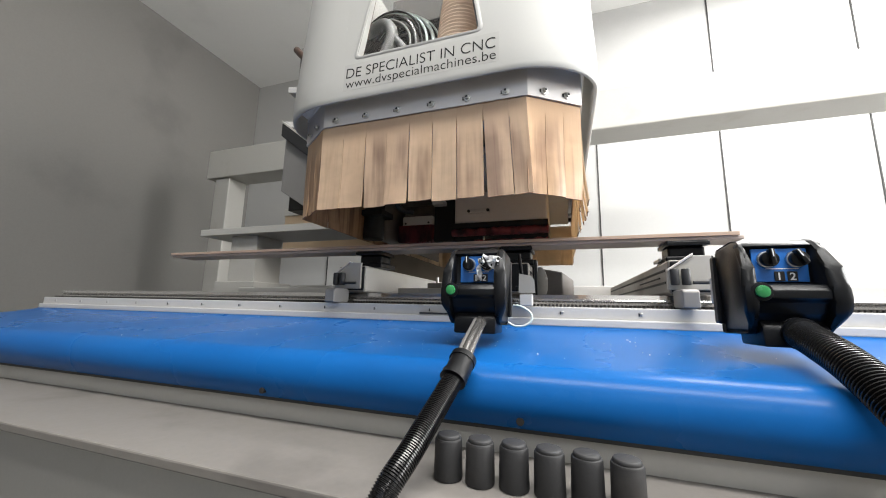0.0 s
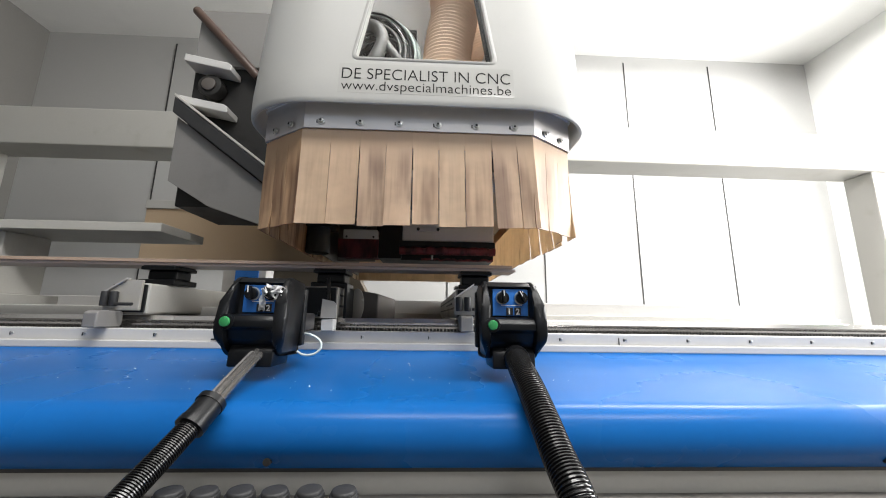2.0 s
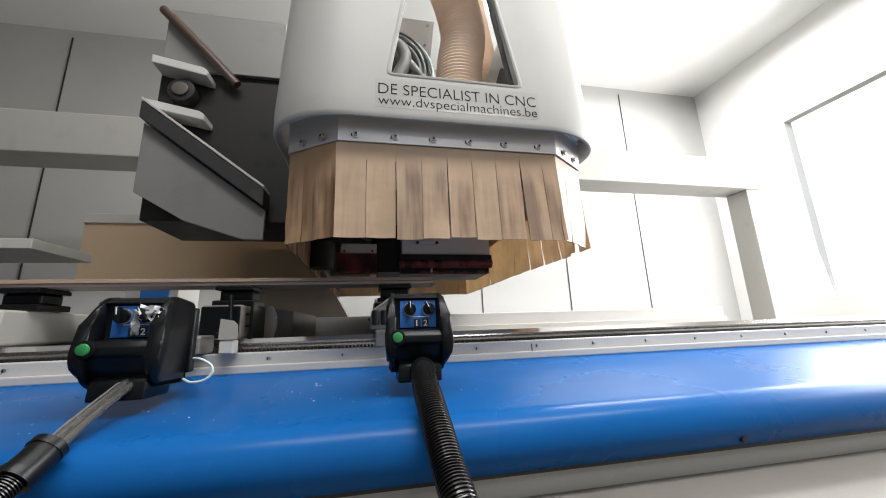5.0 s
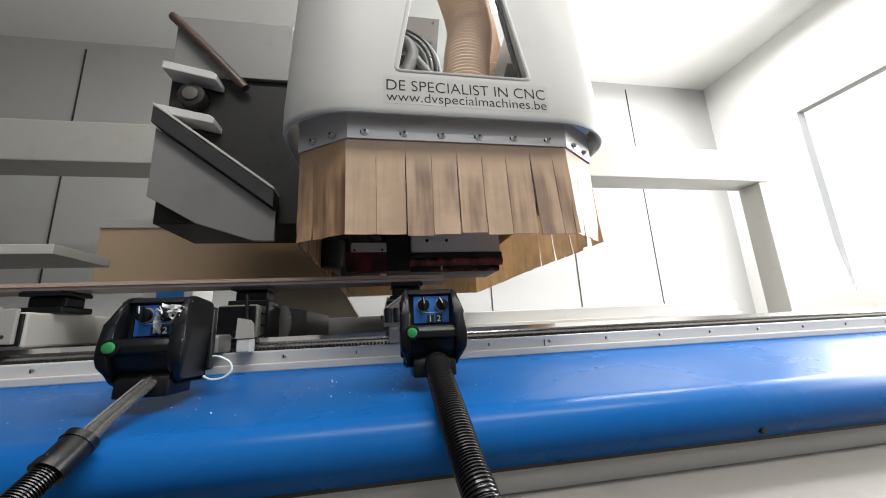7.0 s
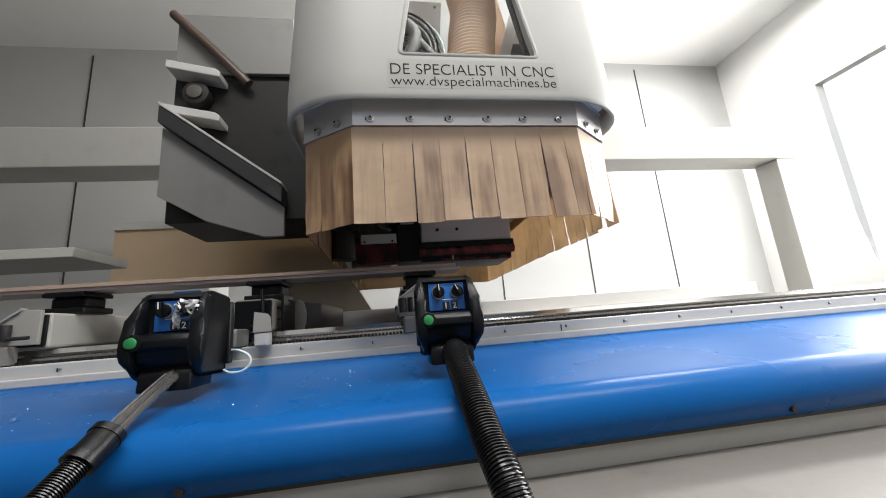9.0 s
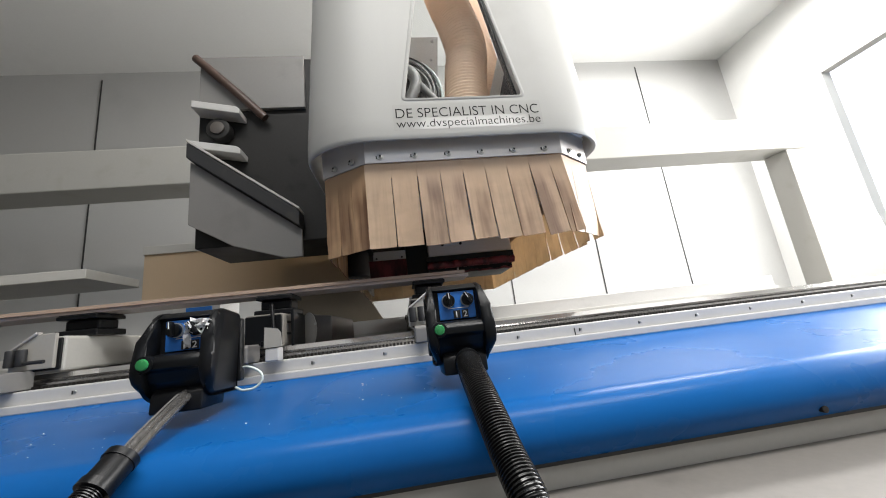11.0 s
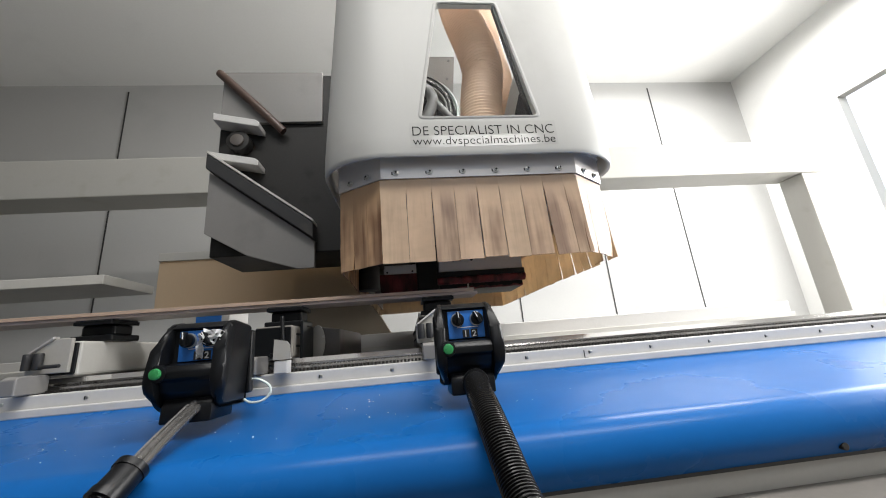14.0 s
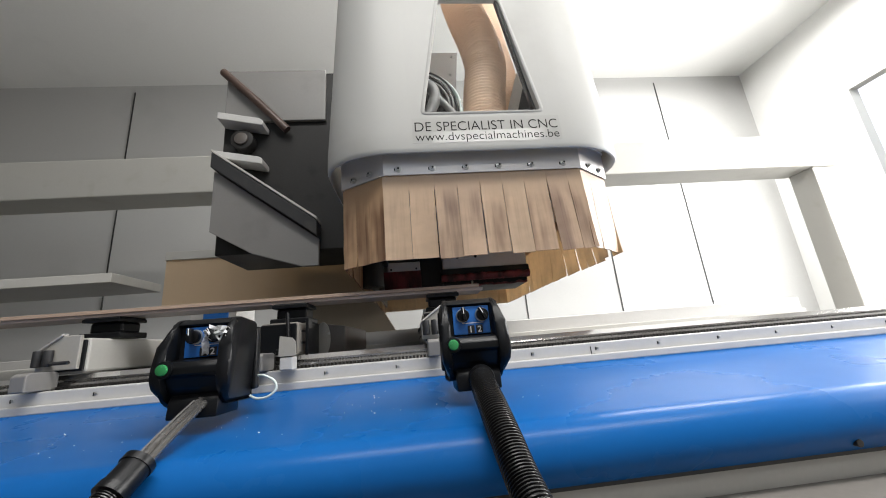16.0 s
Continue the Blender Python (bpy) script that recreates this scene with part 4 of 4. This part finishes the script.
hpart("motor", cyl((-0.229, 0.60, 1.240), (-0.229, 0.60, 1.47), 0.043, 28, bevel=0.004), M_DUCT, "dark motor", smooth=40)
hpart("back_sheet", box(-0.25, -0.06, 0.92, 0.93, 1.26, 1.47, 0.002), M_BEAM, "grey inner sheet")
hpart("motor_flange", box(-0.265, -0.17, 0.55, 0.66, 1.335, 1.36, 0.004), M_DUCT)
# added dark block: stops light and darkens the cavity behind the brush
hpart("head_body", box(-0.12, 0.46, 0.95, 1.42, 1.37, 1.47, 0.006), M_DUCT, "dark block added to keep the cavity dark")
hpart("side_sheet", box(-0.245, -0.235, 0.60, 1.45, 1.25, 1.47, 0.002), M_BEAM, "grey inner sheet")
hpart("base_fairing", prism([(-0.86, 1.09), (-0.86, 1.56), (-0.28, 1.56), (-0.28, 1.24), (-0.19, 1.095)], 1.72, 1.86, "y", bevel=0.004), M_BEIGE, "beige brown slanted fairing")
hpart("rear_curtain", box(-1.75, -0.31, 1.706, 1.7125, 1.36, 1.74, 0.002), M_STRIP_CLEAN_LIT, "pale tan rear curtain")
hpart("curtain_rail", box(-1.75, -0.31, 1.690, 1.7055, 1.71, 1.77, 0.003), M_GREYP)
hpart("hose_stub", tube([(-0.14, 0.56, 1.46), (-0.12, 0.56, 1.40), (-0.10, 0.58, 1.36), (-0.06, 0.62, 1.352)], 0.010, 10), M_RUBBER, smooth=60)
hpart("sensor", box(-0.02, 0.03, 0.55, 0.585, 1.362, 1.378, 0.002), M_WHITE, "small white sensor")


def brush(x0, x1, y0, y1, z0, z1, seed):
    rg = random.Random(seed)
    bm = bmesh.new()
    n = int((x1 - x0) / 0.0025)
    for row, y in enumerate([y0 + 0.004 * k for k in range(4)]):
        for i in range(n):
            x = x0 + (x1 - x0) * i / n + rg.uniform(-0.001, 0.001)
            w, tip = rg.uniform(0.0014, 0.0022), z0 + rg.uniform(-0.003, 0.004)
            dx, dy = 0.003 * math.sin(60 * x) + rg.uniform(-0.0025, 0.0025), -rg.uniform(0.0, 0.009)
            vs = [bm.verts.new(p) for p in ((x - w, y, z1), (x + w, y, z1), (x, y + w * 1.7, z1), (x + dx - w, y + dy, tip), (x + dx + w, y + dy, tip), (x + dx, y + dy + w, tip))]
            for f in ((0, 1, 4, 3), (1, 2, 5, 4), (2, 0, 3, 5), (3, 4, 5)):
                bm.faces.new([vs[k] for k in f])
    ob = hpart("brush_hair", bm, M_RED, "dark red brush hair")
    ob["kind"] = "stuff"
    hpart("brush_core", box(x0, x1, y0 + 0.016, y1, z0 + 0.012, z1 + 0.004, 0.002), M_RED)


def brush_roll(x0, x1, y, z, ry, rz, seed):
    """A bent-over row of hair: a long matted roll with an uneven skin."""
    rg = random.Random(seed)
    n, m = 150, 14
    bm = bmesh.new()
    rings = []
    slow = [rg.uniform(-1, 1) for _ in range(24)]
    for i in range(n + 1):
        u = i / n * 22
        k = int(u)
        lump = slow[k] + (slow[k + 1] - slow[k]) * (u - k)
        rings.append([])
        for j in range(m):
            a = 2 * math.pi * j / m
            g = 1 + 0.16 * lump + rg.uniform(-0.09, 0.09)
            rings[-1].append(bm.verts.new((x0 + (x1 - x0) * i / n, y - ry * g * math.cos(a), z + 0.0025 * lump + rz * g * math.sin(a))))
    for a, b in zip(rings, rings[1:]):
        for k in range(m):
            bm.faces.new((a[k], a[(k + 1) % m], b[(k + 1) % m], b[k]))
    bm.faces.new(rings[0])
    bm.faces.new(rings[-1])
    ob = hpart("brush_roll", bm, M_RED, "matted roll of dark red brush hair", smooth=50)
    ob["kind"] = "stuff"


brush(-0.180, -0.034, 0.598, 0.74, 1.226, 1.296, 1)
brush_roll(0.048, 0.412, 0.606, 1.2575, 0.018, 0.0155, 3)
brush_roll(0.13, 0.408, 0.640, 1.2285, 0.012, 0.006, 5)
# dark block put where the brush's cavity lies in shade
hpart("brush_back", box(0.052, 0.410, 0.630, 0.82, 1.224, 1.2925, 0.003), M_DUCT, "dark block for the shaded inside of the brush")
hpart("spindle_tip", cyl((0.172, 0.612, 1.226), (0.172, 0.612, 1.241), 0.004, 12), M_STEEL, "bright spindle tip", smooth=40)

# the brush and its casings sit deeper under the hood
DEEP = Vector((-0.06, -0.72, 1.003))
for ob in head.children:
    if ob.name.split(".")[0] in ("brush_casing", "casing_flap", "small_casing", "casing_handle", "casing_screw", "spindle_block", "brush_hair", "brush_core", "brush_roll", "brush_back", "spindle_tip", "sensor"):
        ob.matrix_basis = Matrix.Translation(DEEP - BASE) @ Matrix.Scale(1.135, 4) @ Matrix.Translation(-DEEP)

# inside the hood, behind the window
hpart("hood_back", box(-0.27, 0.58, 0.90, 0.92, 1.594, 2.34, 0.002), M_INNER)
hpart("inner_deck", box(-0.28, 0.59, 0.16, 1.60, 1.584, 1.594, 0.002), M_INNER)
hpart("inner_panel", prism([(-0.2, 1.594), (0.13, 1.594), (0.218, 2.392), (-0.2, 2.392)], 0.62, 0.64, "y"), M_GREYD, "light grey sheet with holes")
for x, z in ((0.155, 2.15), (0.172, 2.26), (0.187, 2.366)):
    hpart("panel_hole", cyl((x, 0.6205, z), (x, 0.617, z), 0.006, 10), M_DARKHOLE)
hpart("dust_hose", tube([(0.222, 0.30, 1.59), (0.230, 0.30, 1.78), (0.240, 0.30, 1.90), (0.256, 0.30, 2.00), (0.252, 0.30, 2.07), (0.238, 0.31, 2.16), (0.19, 0.33, 2.40), (0.15, 0.34, 2.84)], 0.079, 40, 0.0120, 0.0046), M_HOSE, "tan ribbed dust hose", smooth=60)
hpart("dust_hose", tube([(0.37, 0.53, 1.59), (0.38, 0.53, 1.74), (0.40, 0.53, 1.92), (0.385, 0.54, 2.16), (0.36, 0.56, 2.45), (0.35, 0.56, 2.84)], 0.078, 32, 0.0120, 0.0035), M_HOSE, "tan ribbed dust hose", smooth=60)
for k in range(15):
    r0 = 0.098 + 0.0135 * (k % 4)
    pts = [(-0.004 + 0.0022 * k + r0 * 0.95 * math.cos(a), 0.215 + 0.010 * k, 1.795 + 0.004 * k + (r0 + 0.008 * (k % 3)) * math.sin(a)) for a in (-0.7 + 0.36 * j for j in range(10))]
    hpart("cable_coil", tube(pts, (0.0042, 0.0062, 0.0034)[k % 3], 8, n=40), (M_CABLE, M_SILVER, M_RUBBER, M_CABLEW)[k % 4], "coiled cable", smooth=60)
hpart("air_hose", tube([(-0.03, 0.19, 1.66), (0.022, 0.185, 1.75), (0.04, 0.185, 1.81), (0.01, 0.19, 1.855), (-0.06, 0.20, 1.85)], 0.019, 14, n=40), M_CABLE, "thick grey air hose", smooth=60)
hpart("air_hose", tube([(0.02, 0.19, 1.84), (0.055, 0.185, 1.79), (0.10, 0.185, 1.73), (0.15, 0.19, 1.66)], 0.011, 12, n=30), M_CABLE, "grey air hose", smooth=60)
# added block that makes the hood's inside dark behind the cables
hpart("drive_block", box(-0.22, 0.128, 0.42, 0.60, 1.594, 2.06, 0.006), M_DUCT, "dark block added behind the cables")
hpart("side_cover", box(0.405, 0.572, 0.44, 0.46, 1.594, 2.03, 0.003), M_DARKBLUE, "dark blue grey cover")
# added black strip in place of the dark reveal on the right
hpart("window_gasket", prism([(0.3385, 1.666), (0.346, 1.666), (0.270, 2.118), (0.2625, 2.118)], 0.106, 0.124, "y"), M_RUBBER, "black strip for the dark reveal at the window edge")
# added white bar: stands for the daylight that shows behind the hoses
hpart("white_strut", prism([(0.255, 1.594), (0.300, 1.594), (0.475, 2.13), (0.435, 2.13)], 0.40, 0.415, "y"), M_NUM, "white slanted bar in place of a daylight gap")
# column and drive that carry the head
hpart("column", box(-1.05, -0.34, 0.98, 1.35, 1.52, 2.60, 0.006), M_DUCT, "dark machine column")
hpart("column_face", box(-1.04, -0.50, 0.955, 0.978, 2.27, 2.60, 0.003), M_GREYD, "grey column face")
for z, x1 in ((2.205, -0.808), (1.978, -0.800)):
    hpart("column_cover", prism([(-1.04, z + 0.035), (-1.04, z + 0.075), (x1 - 0.02, z + 0.032), (x1, z + 0.018), (x1, z - 0.012)], 0.88, 0.978, "y", bevel=0.004), M_WHITE, "white edge cover")
hpart("column_bearing", cyl((-0.925, 0.975, 2.135), (-0.925, 0.915, 2.135), 0.058, 28, bevel=0.006), M_DUCT, "dark round bearing housing", smooth=40)
hpart("bearing_cap", cyl((-0.925, 0.914, 2.135), (-0.925, 0.905, 2.135), 0.034, 24, bevel=0.003), M_HOUSING, "dark bearing cap", smooth=40)
hpart("column_pipe", tube([(-1.05, 0.93, 2.57), (-0.97, 0.92, 2.485), (-0.83, 0.92, 2.338), (-0.70, 0.94, 2.20)], 0.022, 14), M_PIPE, "brown pipe", smooth=60)
hpart("brace_bar", prism([(-1.04, 2.030), (-1.04, 1.950), (-0.52, 1.560), (-0.52, 1.640)], 0.86, 0.95, "y", bevel=0.004), M_RUBBER, "black slanted bar")
hpart("brace_edge", prism([(-1.04, 2.046), (-1.04, 2.032), (-0.52, 1.642), (-0.52, 1.656)], 0.855, 0.95, "y", bevel=0.002), M_GREYP, "bright edge of the bar")
hpart("brace_plate", prism([(-1.04, 1.945), (-1.04, 1.62), (-0.84, 1.50), (-0.60, 1.42), (-0.52, 1.42), (-0.52, 1.555)], 0.90, 0.92, "y", bevel=0.002), M_GREYD, "grey slanted plate")
hpart("carriage", box(-0.30, 0.61, 1.66, 1.86, 1.56, 2.20, 0.008), M_GREYP, "grey carriage behind the hood")
bridge = thing("gantry_bridge", "grey painted gantry bridge over the machine bed", "gantry")
part("bridge_beam", box(-4.0, 4.0, 2.02, 2.30, 2.30, 2.62, 0.01), M_GREYP, bridge)
for x in (-3.9, 3.7):
    part("bridge_post", box(x, x + 0.2, 2.05, 2.27, 0.0, 2.30, 0.01), M_GREYP, bridge)

# upright joints in the back wall
for k in range(-3, 4):
    x = 0.095 + 1.17 * k
    j = part("panel_joint", box(x - 0.006, x + 0.006, 3.452, 3.4605, 0, 4.4), M_DARKHOLE, wall_n)


# how far the front strips swing after the head has run back and stopped
SWING = [(0, 0), (9.2, 0), (9.7, -0.4), (10.2, 0.6), (10.7, -0.2), (11.1, 0.9), (11.3, 1.0), (11.5, 0.75), (11.6, 0.35), (11.8, 0.45), (12.0, 0.1), (12.3, 0.2), (12.6, 0), (16, 0)]


def motions():
    walk(head, [(t, Matrix.Translation(BASE + Vector((x, y, 0)))) for t, x, y in HEAD_ROWS])
    for k, s in enumerate(STRIPS):
        rest, most = (0.0, 0.2, -0.4, 0.0, -0.8, -1.0, -1.2, -3.2, -3.4)[k], -0.8 * k
        at = s.location.copy()
        walk(s, [(t, pose(*at, 0, rest + most * g, 0)) for t, g in SWING])


motions()
